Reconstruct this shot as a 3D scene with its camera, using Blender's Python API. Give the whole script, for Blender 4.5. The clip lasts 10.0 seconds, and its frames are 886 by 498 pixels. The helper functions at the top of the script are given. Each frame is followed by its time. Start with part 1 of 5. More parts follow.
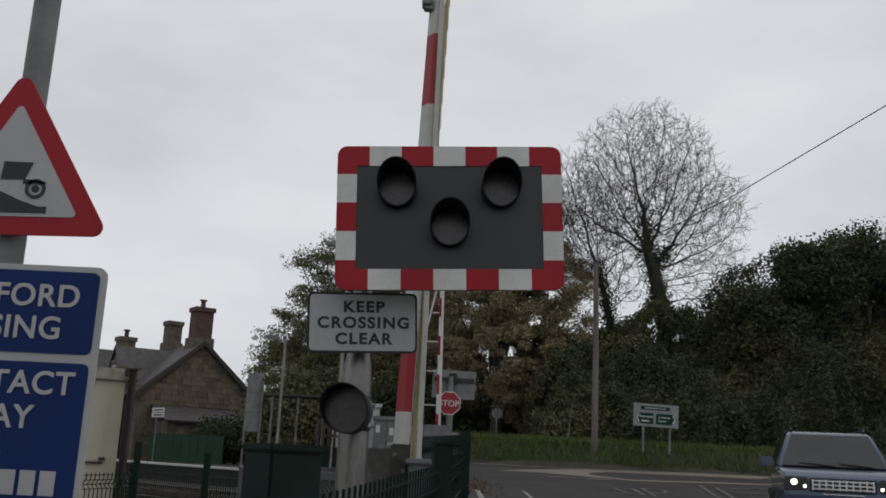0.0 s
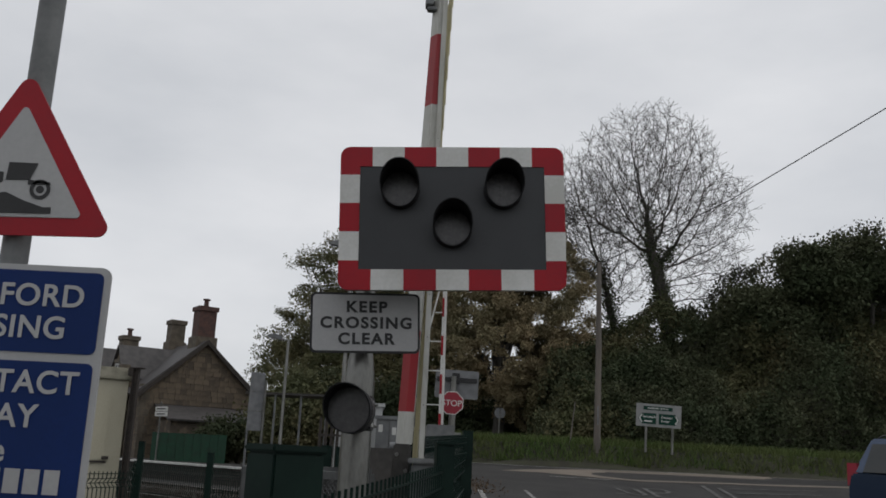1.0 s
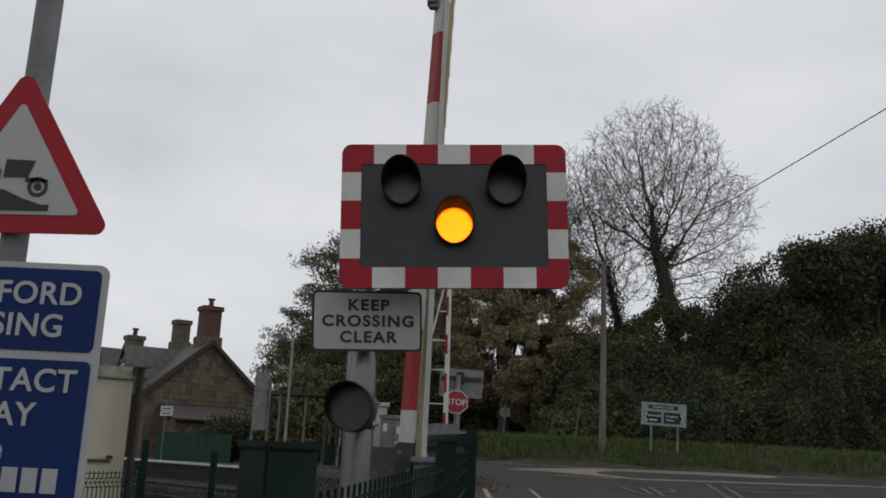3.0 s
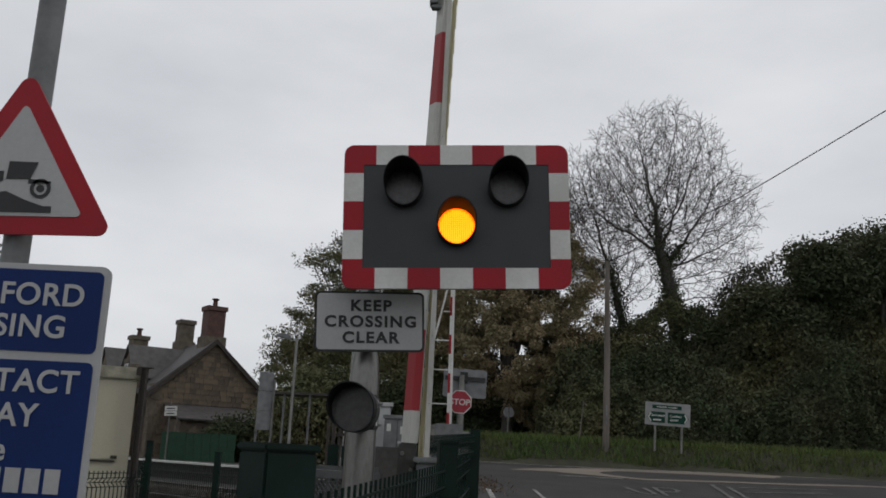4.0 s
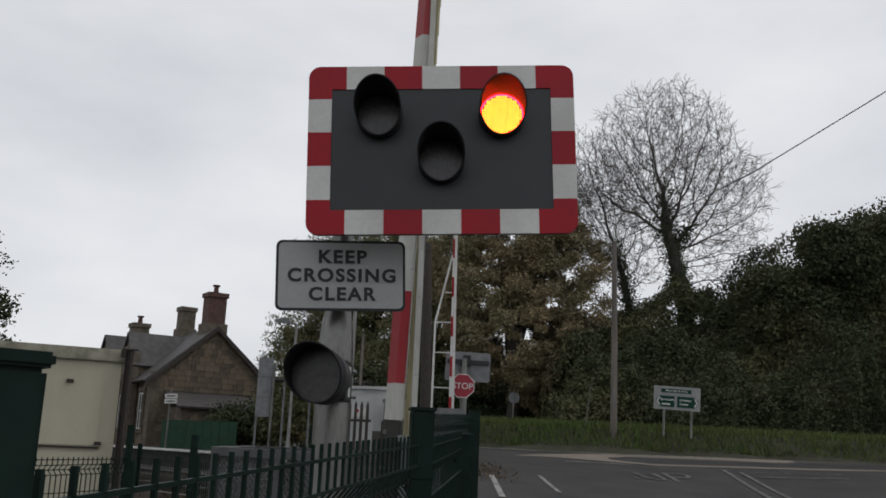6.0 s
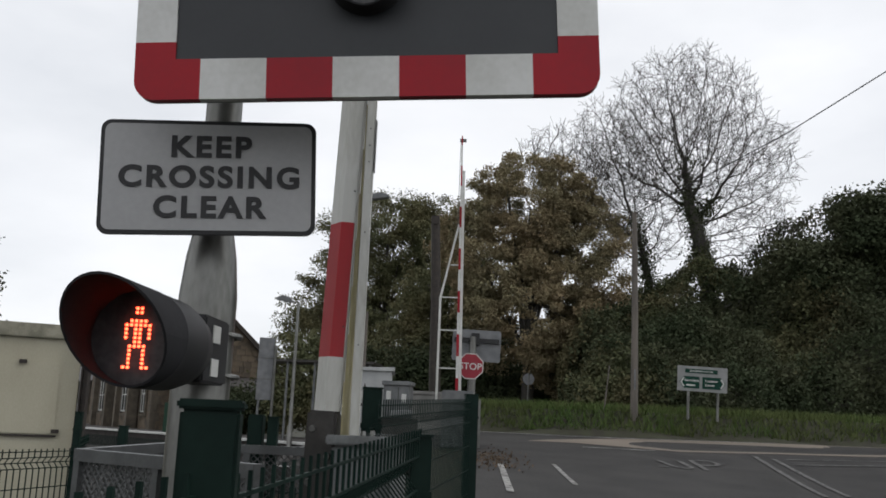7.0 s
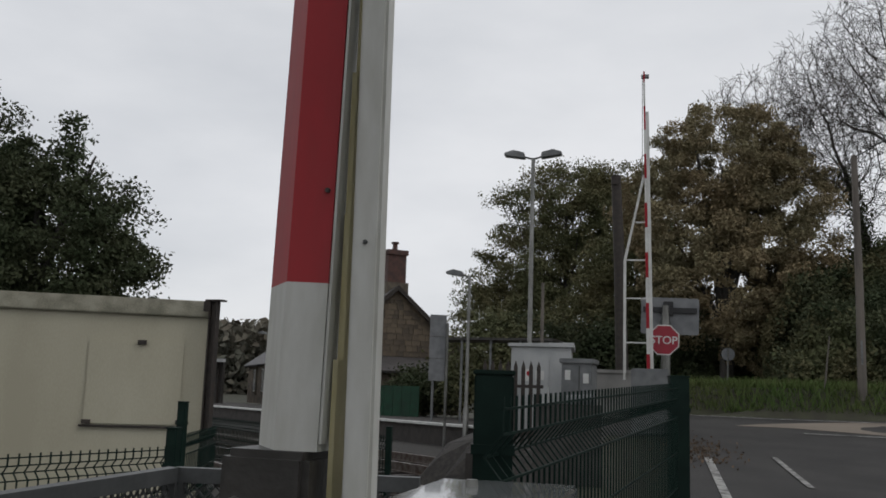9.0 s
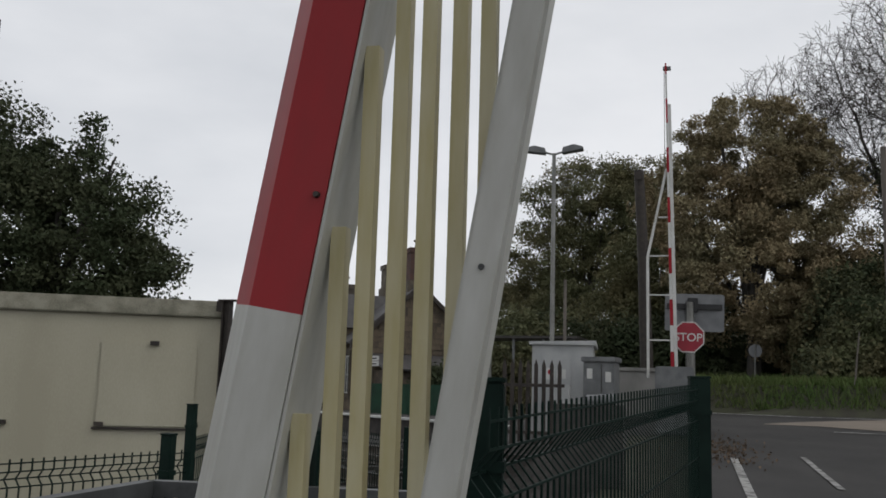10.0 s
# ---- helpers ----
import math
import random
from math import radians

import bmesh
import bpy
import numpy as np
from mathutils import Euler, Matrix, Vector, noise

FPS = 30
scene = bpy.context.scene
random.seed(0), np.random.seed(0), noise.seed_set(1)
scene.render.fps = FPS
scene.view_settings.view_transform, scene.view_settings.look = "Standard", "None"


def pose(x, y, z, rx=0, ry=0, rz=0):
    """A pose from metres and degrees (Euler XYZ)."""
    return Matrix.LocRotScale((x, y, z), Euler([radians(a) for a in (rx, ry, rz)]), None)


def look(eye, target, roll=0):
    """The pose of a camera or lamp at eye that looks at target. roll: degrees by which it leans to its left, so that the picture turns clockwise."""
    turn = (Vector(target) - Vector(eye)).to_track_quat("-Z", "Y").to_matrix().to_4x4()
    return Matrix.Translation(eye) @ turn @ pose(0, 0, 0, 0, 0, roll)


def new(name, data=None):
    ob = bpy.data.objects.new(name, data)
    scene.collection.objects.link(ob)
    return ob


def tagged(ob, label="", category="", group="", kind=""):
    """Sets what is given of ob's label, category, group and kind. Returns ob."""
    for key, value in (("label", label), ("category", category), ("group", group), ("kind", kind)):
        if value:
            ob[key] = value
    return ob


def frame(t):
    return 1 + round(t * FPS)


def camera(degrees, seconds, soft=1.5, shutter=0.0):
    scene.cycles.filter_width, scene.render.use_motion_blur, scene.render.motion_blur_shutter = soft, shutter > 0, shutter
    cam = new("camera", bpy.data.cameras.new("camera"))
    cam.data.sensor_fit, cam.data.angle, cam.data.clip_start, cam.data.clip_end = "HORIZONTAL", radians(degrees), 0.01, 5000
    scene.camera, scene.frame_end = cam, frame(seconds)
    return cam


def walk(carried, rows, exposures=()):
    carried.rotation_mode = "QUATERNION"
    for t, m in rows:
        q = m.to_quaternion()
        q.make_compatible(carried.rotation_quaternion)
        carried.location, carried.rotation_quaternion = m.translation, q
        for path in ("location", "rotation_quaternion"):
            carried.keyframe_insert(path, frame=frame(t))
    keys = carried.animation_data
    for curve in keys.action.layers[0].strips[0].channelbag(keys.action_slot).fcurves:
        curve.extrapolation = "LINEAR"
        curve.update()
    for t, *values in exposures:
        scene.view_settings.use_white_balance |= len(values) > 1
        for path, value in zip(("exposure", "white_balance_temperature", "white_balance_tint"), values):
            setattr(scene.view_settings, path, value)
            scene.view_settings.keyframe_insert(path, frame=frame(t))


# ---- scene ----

cam = camera(50.4, 10.0, soft=1.7)
# seconds, eye x y z, yaw, pitch, roll
PATH = [
    (0, 0.062, 0.025, 1.610, -0.79, 12.61, -2.63),
    (0.5, 0.066, 0.019, 1.613, -0.69, 12.57, -2.71),
    (1, 0.064, 0.012, 1.612, -0.63, 12.58, -2.78),
    (1.5, 0.067, 0.009, 1.611, -0.53, 12.56, -2.77),
    (2, 0.069, 0.024, 1.609, -0.46, 12.55, -2.67),
    (2.5, 0.074, 0.036, 1.609, -0.40, 12.53, -2.67),
    (4, 0.089, 0.026, 1.612, -0.07, 12.50, -2.71),
    (4.5, 0.088, 0.028, 1.614, 0.04, 12.48, -2.68),
    (5, 0.104, 0.044, 1.612, 0.17, 12.44, -2.72),
    (5.5, 0.154, 0.189, 1.592, 0.32, 12.19, -2.53),
    (5.7, 0.153, 0.414, 1.563, 0.17, 12.08, -2.46),
    (6.8, 0.408, 2.251, 1.626, 1.19, 10.78, -2.32),
    (7, 0.419, 2.624, 1.657, 1.40, 10.65, -2.32),
    (7.5, 0.507, 3.489, 1.709, 5.06, 10.46, -2.18),
    (8, 0.432, 4.245, 1.728, 9.00, 10.12, -1.96),
    (8.5, 0.425, 4.865, 1.750, 10.95, 9.44, -1.75),
    (9, 0.328, 5.190, 1.769, 12.62, 8.95, -1.92),
    (9.5, 0.330, 5.330, 1.785, 13.50, 8.66, -1.87),
    (10, 0.372, 5.455, 1.800, 14.18, 8.78, -1.64),
]
walk(cam, [(t, pose(x, y, z, 90 + p, r, w)) for t, x, y, z, w, p, r in PATH],
     exposures=[(0, -0.08), (5.6, -0.05), (6.9, 0.37), (7.6, 0.37), (8.4, 0.12), (9.2, 0.0), (10, 0.08)])

# ---- overcast daylight ----
world = bpy.data.worlds.new("overcast_sky")
scene.world = world
world.use_nodes = True
wn, wl = world.node_tree.nodes, world.node_tree.links
wn.clear()
sky = wn.new("ShaderNodeTexSky")
sky.sky_type, sky.sun_disc = "NISHITA", False
sky.sun_elevation, sky.sun_rotation = radians(46), radians(100)
coord = wn.new("ShaderNodeTexCoord")
cloud = wn.new("ShaderNodeTexNoise")
cloud.inputs["Scale"].default_value, cloud.inputs["Detail"].default_value = 2.2, 6
stretch = wn.new("ShaderNodeMapping")
stretch.inputs["Scale"].default_value = (1, 1, 2.6)
ramp = wn.new("ShaderNodeValToRGB")
ramp.color_ramp.elements[0].position, ramp.color_ramp.elements[0].color = 0.3, (0.60, 0.62, 0.655, 1)
ramp.color_ramp.elements[1].position, ramp.color_ramp.elements[1].color = 0.72, (0.86, 0.865, 0.885, 1)
skyb, cloudb = wn.new("ShaderNodeBackground"), wn.new("ShaderNodeBackground")
skyb.inputs["Strength"].default_value, cloudb.inputs["Strength"].default_value = 0.10, 1.0
wmix, wout = wn.new("ShaderNodeMixShader"), wn.new("ShaderNodeOutputWorld")
wmix.inputs[0].default_value = 0.93
wl.new(coord.outputs["Generated"], stretch.inputs[0]); wl.new(stretch.outputs[0], cloud.inputs["Vector"])
wl.new(cloud.outputs["Fac"], ramp.inputs[0]); wl.new(ramp.outputs[0], cloudb.inputs[0])
wl.new(sky.outputs[0], skyb.inputs[0]); wl.new(skyb.outputs[0], wmix.inputs[1]); wl.new(cloudb.outputs[0], wmix.inputs[2])
wl.new(wmix.outputs[0], wout.inputs[0])
sun = new("sun", bpy.data.lights.new("sun", "SUN"))
sun.data.energy, sun.data.angle, sun.data.color = 0.35, radians(25), (1.0, 0.97, 0.92)
sun.matrix_world = look((30, 4, 32), (0, 10, 0))


# ---- materials ----
def mat(name, a, b=None, rough=0.6, metal=0.0, scale=6.0, bump=0.0, fine=60.0, lo=0.35, hi=0.65, rand=0.0, coat=0.0, stretch=(1, 1, 1), spec=0.5):
    """Two colours mixed by coarse and fine noise, with relief."""
    m = bpy.data.materials.new(name)
    m.use_nodes = True
    n, l = m.node_tree.nodes, m.node_tree.links
    s = n["Principled BSDF"]
    s.inputs["Roughness"].default_value, s.inputs["Metallic"].default_value = rough, metal
    s.inputs["Coat Weight"].default_value, s.inputs["Specular IOR Level"].default_value = coat, spec
    b = b or tuple(0.75 * c for c in a)
    tc, mp = n.new("ShaderNodeTexCoord"), n.new("ShaderNodeMapping")
    mp.inputs["Scale"].default_value = stretch
    l.new(tc.outputs["Object"], mp.inputs[0])
    n1, n2 = n.new("ShaderNodeTexNoise"), n.new("ShaderNodeTexNoise")
    n1.inputs["Scale"].default_value, n1.inputs["Detail"].default_value = scale, 6
    n2.inputs["Scale"].default_value, n2.inputs["Detail"].default_value = fine, 3
    l.new(mp.outputs[0], n1.inputs["Vector"]); l.new(mp.outputs[0], n2.inputs["Vector"])
    add = n.new("ShaderNodeMath"); add.operation = "MULTIPLY_ADD"; add.inputs[1].default_value = 0.35
    l.new(n2.outputs["Fac"], add.inputs[0]); l.new(n1.outputs["Fac"], add.inputs[2])
    last = add.outputs[0]
    if rand:
        oi, g = n.new("ShaderNodeObjectInfo"), n.new("ShaderNodeNewGeometry")
        r = n.new("ShaderNodeMath"); r.operation = "ADD"
        l.new(oi.outputs["Random"], r.inputs[0]); l.new(g.outputs["Random Per Island"], r.inputs[1])
        r2 = n.new("ShaderNodeMath"); r2.operation = "MULTIPLY_ADD"; r2.inputs[1].default_value = rand
        l.new(r.outputs[0], r2.inputs[0]); l.new(last, r2.inputs[2]); last = r2.outputs[0]
    cr = n.new("ShaderNodeValToRGB")
    off = 0.17 + rand
    cr.color_ramp.elements[0].position, cr.color_ramp.elements[0].color = lo + off, (*a, 1)
    cr.color_ramp.elements[1].position, cr.color_ramp.elements[1].color = min(1, hi + off), (*b, 1)
    l.new(last, cr.inputs[0]); l.new(cr.outputs[0], s.inputs["Base Color"])
    if bump:
        bp = n.new("ShaderNodeBump"); bp.inputs["Strength"].default_value = bump; bp.inputs["Distance"].default_value = 0.02
        l.new(add.outputs[0], bp.inputs["Height"]); l.new(bp.outputs[0], s.inputs["Normal"])
    return m


def glow(name, colour, strength):
    m = bpy.data.materials.new(name)
    m.use_nodes = True
    s = m.node_tree.nodes["Principled BSDF"]
    s.inputs["Base Color"].default_value = (*colour, 1)
    s.inputs["Emission Color"].default_value = (*colour, 1)
    s.inputs["Emission Strength"].default_value = strength
    return m


RED = mat("red_paint", (0.33, 0.009, 0.018), (0.27, 0.011, 0.02), 0.45, scale=3, spec=0.25)
WHITE = mat("white_paint", (0.62, 0.62, 0.60), (0.5, 0.5, 0.47), 0.45, scale=3)
BOOM_R = mat("faded_red_boom", (0.35, 0.026, 0.033), (0.28, 0.030, 0.034), 0.5, scale=5, bump=0.05, stretch=(1, 1, 0.25), spec=0.35)
BOOM_W = mat("weathered_white_boom", (0.54, 0.54, 0.51), (0.39, 0.385, 0.34), 0.5, scale=5, bump=0.05, stretch=(1, 1, 0.25))
YELLOWED = mat("algae_yellowed_white", (0.62, 0.58, 0.42), (0.47, 0.41, 0.21), 0.55, scale=4, bump=0.1, stretch=(1, 1, 0.2))
SIGNW = mat("white_sign_sheeting", (0.40, 0.40, 0.40), (0.34, 0.34, 0.34), 0.5, scale=2)
SIGNG = mat("grey_sign_back", (0.185, 0.190, 0.195), (0.125, 0.130, 0.135), 0.5, scale=5)
BLUE = mat("blue_sign_sheeting", (0.006, 0.025, 0.125), (0.005, 0.021, 0.10), 0.6, scale=2, spec=0.2)
BLACK = mat("black_plastic", (0.010, 0.010, 0.011), (0.016, 0.016, 0.017), 0.55, scale=8)
HOODM = mat("matt_black_hood", (0.028, 0.028, 0.030), (0.036, 0.036, 0.038), 0.9, scale=8, spec=0.08)
BOARDB = mat("matt_black_backboard", (0.013, 0.015, 0.018), (0.018, 0.020, 0.023), 0.42, scale=4)
LENS = mat("dark_lens", (0.075, 0.07, 0.072), (0.05, 0.048, 0.05), 0.25, scale=40)
GALV = mat("galvanised_steel", (0.215, 0.215, 0.203), (0.115, 0.115, 0.105), 0.34, 0.7, scale=5, bump=0.04, stretch=(1, 1, 0.3))
GREYP = mat("grey_painted_steel", (0.165, 0.171, 0.172), (0.105, 0.110, 0.112), 0.4, scale=5)
CAGEM = mat("dark_grey_guard_steel", (0.075, 0.078, 0.078), (0.045, 0.047, 0.047), 0.5, scale=6)
POSTD = mat("dull_grey_post", (0.16, 0.165, 0.165), (0.11, 0.115, 0.115), 0.6, scale=5)
WETLID = mat("wet_grey_lid", (0.20, 0.21, 0.21), (0.12, 0.125, 0.125), 0.12, scale=6, coat=0.6)
DARKST = mat("dark_oily_steel", (0.035, 0.033, 0.03), (0.06, 0.055, 0.05), 0.45, 0.3, scale=9, bump=0.2)
GREEN = mat("dark_green_coating", (0.003, 0.012, 0.009), (0.006, 0.019, 0.014), 0.55, scale=8, spec=0.15)
GREENSCREEN = mat("green_fence_screen", (0.003, 0.05, 0.022), (0.004, 0.032, 0.015), 0.6, scale=3)
CREAM = mat("cream_painted_wall", (0.4300, 0.4042, 0.3096), (0.3612, 0.3354, 0.2494), 0.6, scale=1.3, bump=0.03, stretch=(1, 1, 0.4))
CREAMD = mat("stained_cream_roof_edge", (0.3230, 0.3060, 0.2380), (0.1700, 0.1615, 0.1190), 0.7, scale=5)
RUST = mat("rusty_brown_steel", (0.05, 0.04, 0.033), (0.03, 0.025, 0.022), 0.7, 0.2, scale=10, bump=0.2)
ASPHALT = mat("damp_asphalt", (0.040, 0.0375, 0.0355), (0.024, 0.0225, 0.0215), 0.7, scale=0.9, bump=0.25, fine=180, spec=0.25)
MUD = mat("worn_muddy_road_edge", (0.22, 0.18, 0.14), (0.09, 0.075, 0.06), 0.7, scale=0.55, bump=0.2, stretch=(0.35, 1, 1), hi=0.75)
LINE = mat("worn_road_paint", (0.33, 0.325, 0.305), (0.075, 0.073, 0.07), 0.6, scale=7, lo=0.4, hi=0.62)
FADED = mat("faded_road_letters", (0.13, 0.125, 0.118), (0.04, 0.039, 0.038), 0.7, scale=9, lo=0.4, hi=0.6)
PLATW = mat("dark_platform_wall", (0.055, 0.048, 0.042), (0.03, 0.027, 0.025), 0.85, scale=4, bump=0.3)
# aerial haze is mixed into this leaf colour, paler than the near trees
FARW = mat("hazy_distant_woods", (0.15, 0.125, 0.095), (0.11, 0.11, 0.085), 0.9, scale=0.05, rand=0.2)
GRAVEL = mat("track_ballast", (0.0425, 0.0375, 0.0325), (0.0200, 0.0180, 0.0160), 0.85, scale=14, bump=0.8, fine=90)
SOIL = mat("ground_soil_and_moss", (0.024, 0.022, 0.013), (0.034, 0.036, 0.017), 0.9, scale=3, bump=0.4)
RAILM = mat("rail_steel", (0.3, 0.28, 0.26), (0.14, 0.1, 0.08), 0.35, 0.8, scale=8)
CONC = mat("platform_concrete", (0.2380, 0.2310, 0.2170), (0.1680, 0.1645, 0.1540), 0.8, scale=2, bump=0.1)
EDGEW = mat("white_platform_edge", (0.6, 0.6, 0.58), (0.45, 0.45, 0.43), 0.7, scale=4)
STONE = mat("sandstone_wall", (0.150, 0.116, 0.080), (0.070, 0.056, 0.042), 0.85, scale=2.2, bump=0.5, rand=0.25, fine=25)
QUOIN = mat("pale_dressed_stone", (0.130, 0.108, 0.080), (0.075, 0.063, 0.048), 0.85, scale=3, bump=0.2)
SLATE = mat("slate_roof", (0.0750, 0.0690, 0.0660), (0.0450, 0.0413, 0.0413), 0.6, scale=3, bump=0.2, rand=0.2)
BRICK = mat("red_chimney_brick", (0.105, 0.052, 0.042), (0.062, 0.038, 0.033), 0.85, scale=6, bump=0.3)
HUTW = mat("white_grp_hut", (0.43, 0.435, 0.43), (0.33, 0.34, 0.34), 0.55, scale=2)
WOODP = mat("weathered_pole_wood", (0.16, 0.14, 0.12), (0.09, 0.08, 0.07), 0.85, scale=5, bump=0.3, stretch=(1, 1, 0.1))
BARK = mat("grey_bark", (0.085, 0.078, 0.068), (0.045, 0.042, 0.038), 0.9, scale=6, bump=0.5, stretch=(1, 1, 0.3))
LEAF_D = mat("dark_green_leaves", (0.042, 0.057, 0.028), (0.066, 0.071, 0.038), 0.75, scale=0.5, rand=0.1, spec=0.15)
LEAF_B = mat("autumn_oak_leaves", (0.275, 0.198, 0.117), (0.198, 0.182, 0.106), 0.8, scale=0.35, rand=0.12, lo=0.25, hi=0.85, spec=0.15)
LEAF_O = mat("olive_leaves", (0.102, 0.112, 0.057), (0.155, 0.138, 0.072), 0.8, scale=0.4, rand=0.12, spec=0.15)
LEAF_S = mat("bank_shrub_leaves", (0.07, 0.082, 0.038), (0.10, 0.088, 0.046), 0.8, scale=0.4, rand=0.12, spec=0.15)
GRASS = mat("verge_grass", (0.066, 0.115, 0.030), (0.088, 0.108, 0.038), 0.85, scale=0.7, rand=0.2, spec=0.15)
DEADL = mat("fallen_leaves", (0.13, 0.085, 0.05), (0.07, 0.05, 0.032), 0.8, scale=3, rand=0.3)
CARB = mat("blue_grey_car_paint", (0.035, 0.06, 0.11), (0.03, 0.05, 0.095), 0.25, 0.5, scale=1, coat=0.6)
CARGL = mat("dark_car_glass", (0.02, 0.025, 0.026), (0.03, 0.034, 0.035), 0.10, scale=1, spec=0.5)
CHROME = mat("chrome", (0.7, 0.7, 0.7), (0.6, 0.6, 0.6), 0.15, 1.0)
TYRE = mat("tyre_rubber", (0.015, 0.015, 0.015), (0.025, 0.025, 0.024), 0.8)
GREENS = mat("green_direction_panel", (0.003, 0.042, 0.026), (0.003, 0.032, 0.02), 0.6, spec=0.2)
DULLW = mat("dull_white_sign_face", (0.26, 0.265, 0.26), (0.20, 0.205, 0.20), 0.6, scale=3)
STOPRED = mat("stop_sign_red", (0.30, 0.012, 0.03), (0.25, 0.012, 0.025), 0.5)
AMBER_ON = glow("amber_light", (1.0, 0.52, 0.015), 1.3)
AMBER_BACK = glow("amber_light_backing", (1.0, 0.13, 0.0), 3.0)
# glow of the added halo ring, far above the cells so it reddens the hood
RED_HALO = glow("red_halo_ring", (1.0, 0.001, 0.003), 170.0)
RED_BACK = glow("red_light_backing", (1.0, 0.01, 0.014), 1.5)
RED_ON = glow("red_light", (1.0, 0.93, 0.09), 1.2)
MAN_ON = glow("red_led", (1.0, 0.075, 0.03), 7.0)
LAMP_ON = glow("headlamp_light", (1.0, 0.9, 0.7), 3.0)


# ---- mesh helpers ----
def box(bm, x0, x1, y0, y1, z0, z1, m=None):
    vs = [bm.verts.new((x, y, z)) for z in (z0, z1) for x, y in ((x0, y0), (x1, y0), (x1, y1), (x0, y1))]
    if m:
        for v in vs:
            v.co = m @ v.co
    for f in ((3, 2, 1, 0), (4, 5, 6, 7), (0, 1, 5, 4), (1, 2, 6, 5), (2, 3, 7, 6), (3, 0, 4, 7)):
        bm.faces.new([vs[i] for i in f])
    return vs


def prism(bm, outline, y0, y1, m=None):
    """An outline in x, z pushed from y0 to y1."""
    a = [bm.verts.new((x, y0, z)) for x, z in outline]
    b = [bm.verts.new((x, y1, z)) for x, z in outline]
    if m:
        for v in a + b:
            v.co = m @ v.co
    bm.faces.new(a)
    bm.faces.new(b[::-1])
    for i in range(len(a)):
        j = (i + 1) % len(a)
        bm.faces.new((a[j], a[i], b[i], b[j]))


def tube(bm, pts, radii, n=10, cap=True):
    rings = []
    for i, p in enumerate(pts):
        p = Vector(p)
        d = (Vector(pts[min(i + 1, len(pts) - 1)]) - Vector(pts[max(i - 1, 0)])).normalized()
        u = d.orthogonal().normalized() if abs(d.z) < 0.99 else Vector((1, 0, 0))
        u = (u - d * u.dot(d)).normalized()
        w = d.cross(u)
        rings.append([bm.verts.new(p + (u * math.cos(k * math.tau / n) + w * math.sin(k * math.tau / n)) * radii[i]) for k in range(n)])
    for a, b in zip(rings, rings[1:]):
        for k in range(n):
            bm.faces.new((a[k], a[(k + 1) % n], b[(k + 1) % n], b[k]))
    if cap:
        bm.faces.new(rings[0][::-1])
        bm.faces.new(rings[-1])


def rounded(w, h, r, n=5, cx=0.0, cz=0.0):
    out = []
    for sx, sz, a0 in ((1, 1, 0), (-1, 1, 90), (-1, -1, 180), (1, -1, 270)):
        for k in range(n + 1):
            a = radians(a0 + 90 * k / n)
            out.append((cx + sx * (w / 2 - r) + r * math.cos(a), cz + sz * (h / 2 - r) + r * math.sin(a)))
    return out


def disc(r, n=24, cx=0.0, cz=0.0, a0=0.0):
    return [(cx + r * math.cos(a0 + k * math.tau / n), cz + r * math.sin(a0 + k * math.tau / n)) for k in range(n)]


def finish(name, bm, material, bevel=0.0, smooth=False):
    bmesh.ops.recalc_face_normals(bm, faces=bm.faces[:])
    if bevel:
        bmesh.ops.bevel(bm, geom=bm.edges[:], offset=bevel, segments=2, affect="EDGES", clamp_overlap=True)
    me = bpy.data.meshes.new(name)
    bm.to_mesh(me)
    bm.free()
    me.materials.append(material)
    if smooth:
        me.shade_smooth()
        me.set_sharp_from_angle(angle=radians(40))
    return me


def thing(name, m, label, category, group="", kind=""):
    ob = new(name)
    ob.matrix_world = m
    return tagged(ob, label, category, group, kind)


def part(name, bm, material, parent=None, label="", bevel=0.0, smooth=False, at=None):
    ob = new(name, finish(name, bm, material, bevel, smooth))
    if parent:
        ob.parent = parent
    if at is not None:
        ob.matrix_basis = at
    return tagged(ob, label)


def solo(name, bm, material, label, category, kind="", bevel=0.0, smooth=False, at=None, group=""):
    ob = part(name, bm, material, None, "", bevel, smooth, at)
    return tagged(ob, label, category, group, kind)


def words(name, body, size, material, parent, at, weight=0.0, align="CENTER", spacing=1.0):
    """Letters standing in the x, z plane, facing -y; size is the capitals' height."""
    cu = bpy.data.curves.new(name, "FONT")
    cu.body, cu.size, cu.align_x, cu.extrude, cu.offset, cu.space_character = body, size / 0.7, align, 0.001, weight, spacing
    tmp = bpy.data.objects.new(name, cu)
    scene.collection.objects.link(tmp)
    me = bpy.data.meshes.new_from_object(tmp.evaluated_get(bpy.context.evaluated_depsgraph_get()))
    bpy.data.objects.remove(tmp)
    me.transform(Matrix.Rotation(radians(90), 4, "X"))
    me.materials.clear()
    me.materials.append(material)
    ob = new(name, me)
    ob.parent = parent
    ob.matrix_basis = at
    return ob


def raw(name, verts, faces, material, label="", category="", kind="", smooth=False):
    me = bpy.data.meshes.new(name)
    me.from_pydata(verts, [], faces)
    me.materials.append(material)
    if smooth:
        me.shade_smooth()
    return tagged(new(name, me), label, category, "", kind)


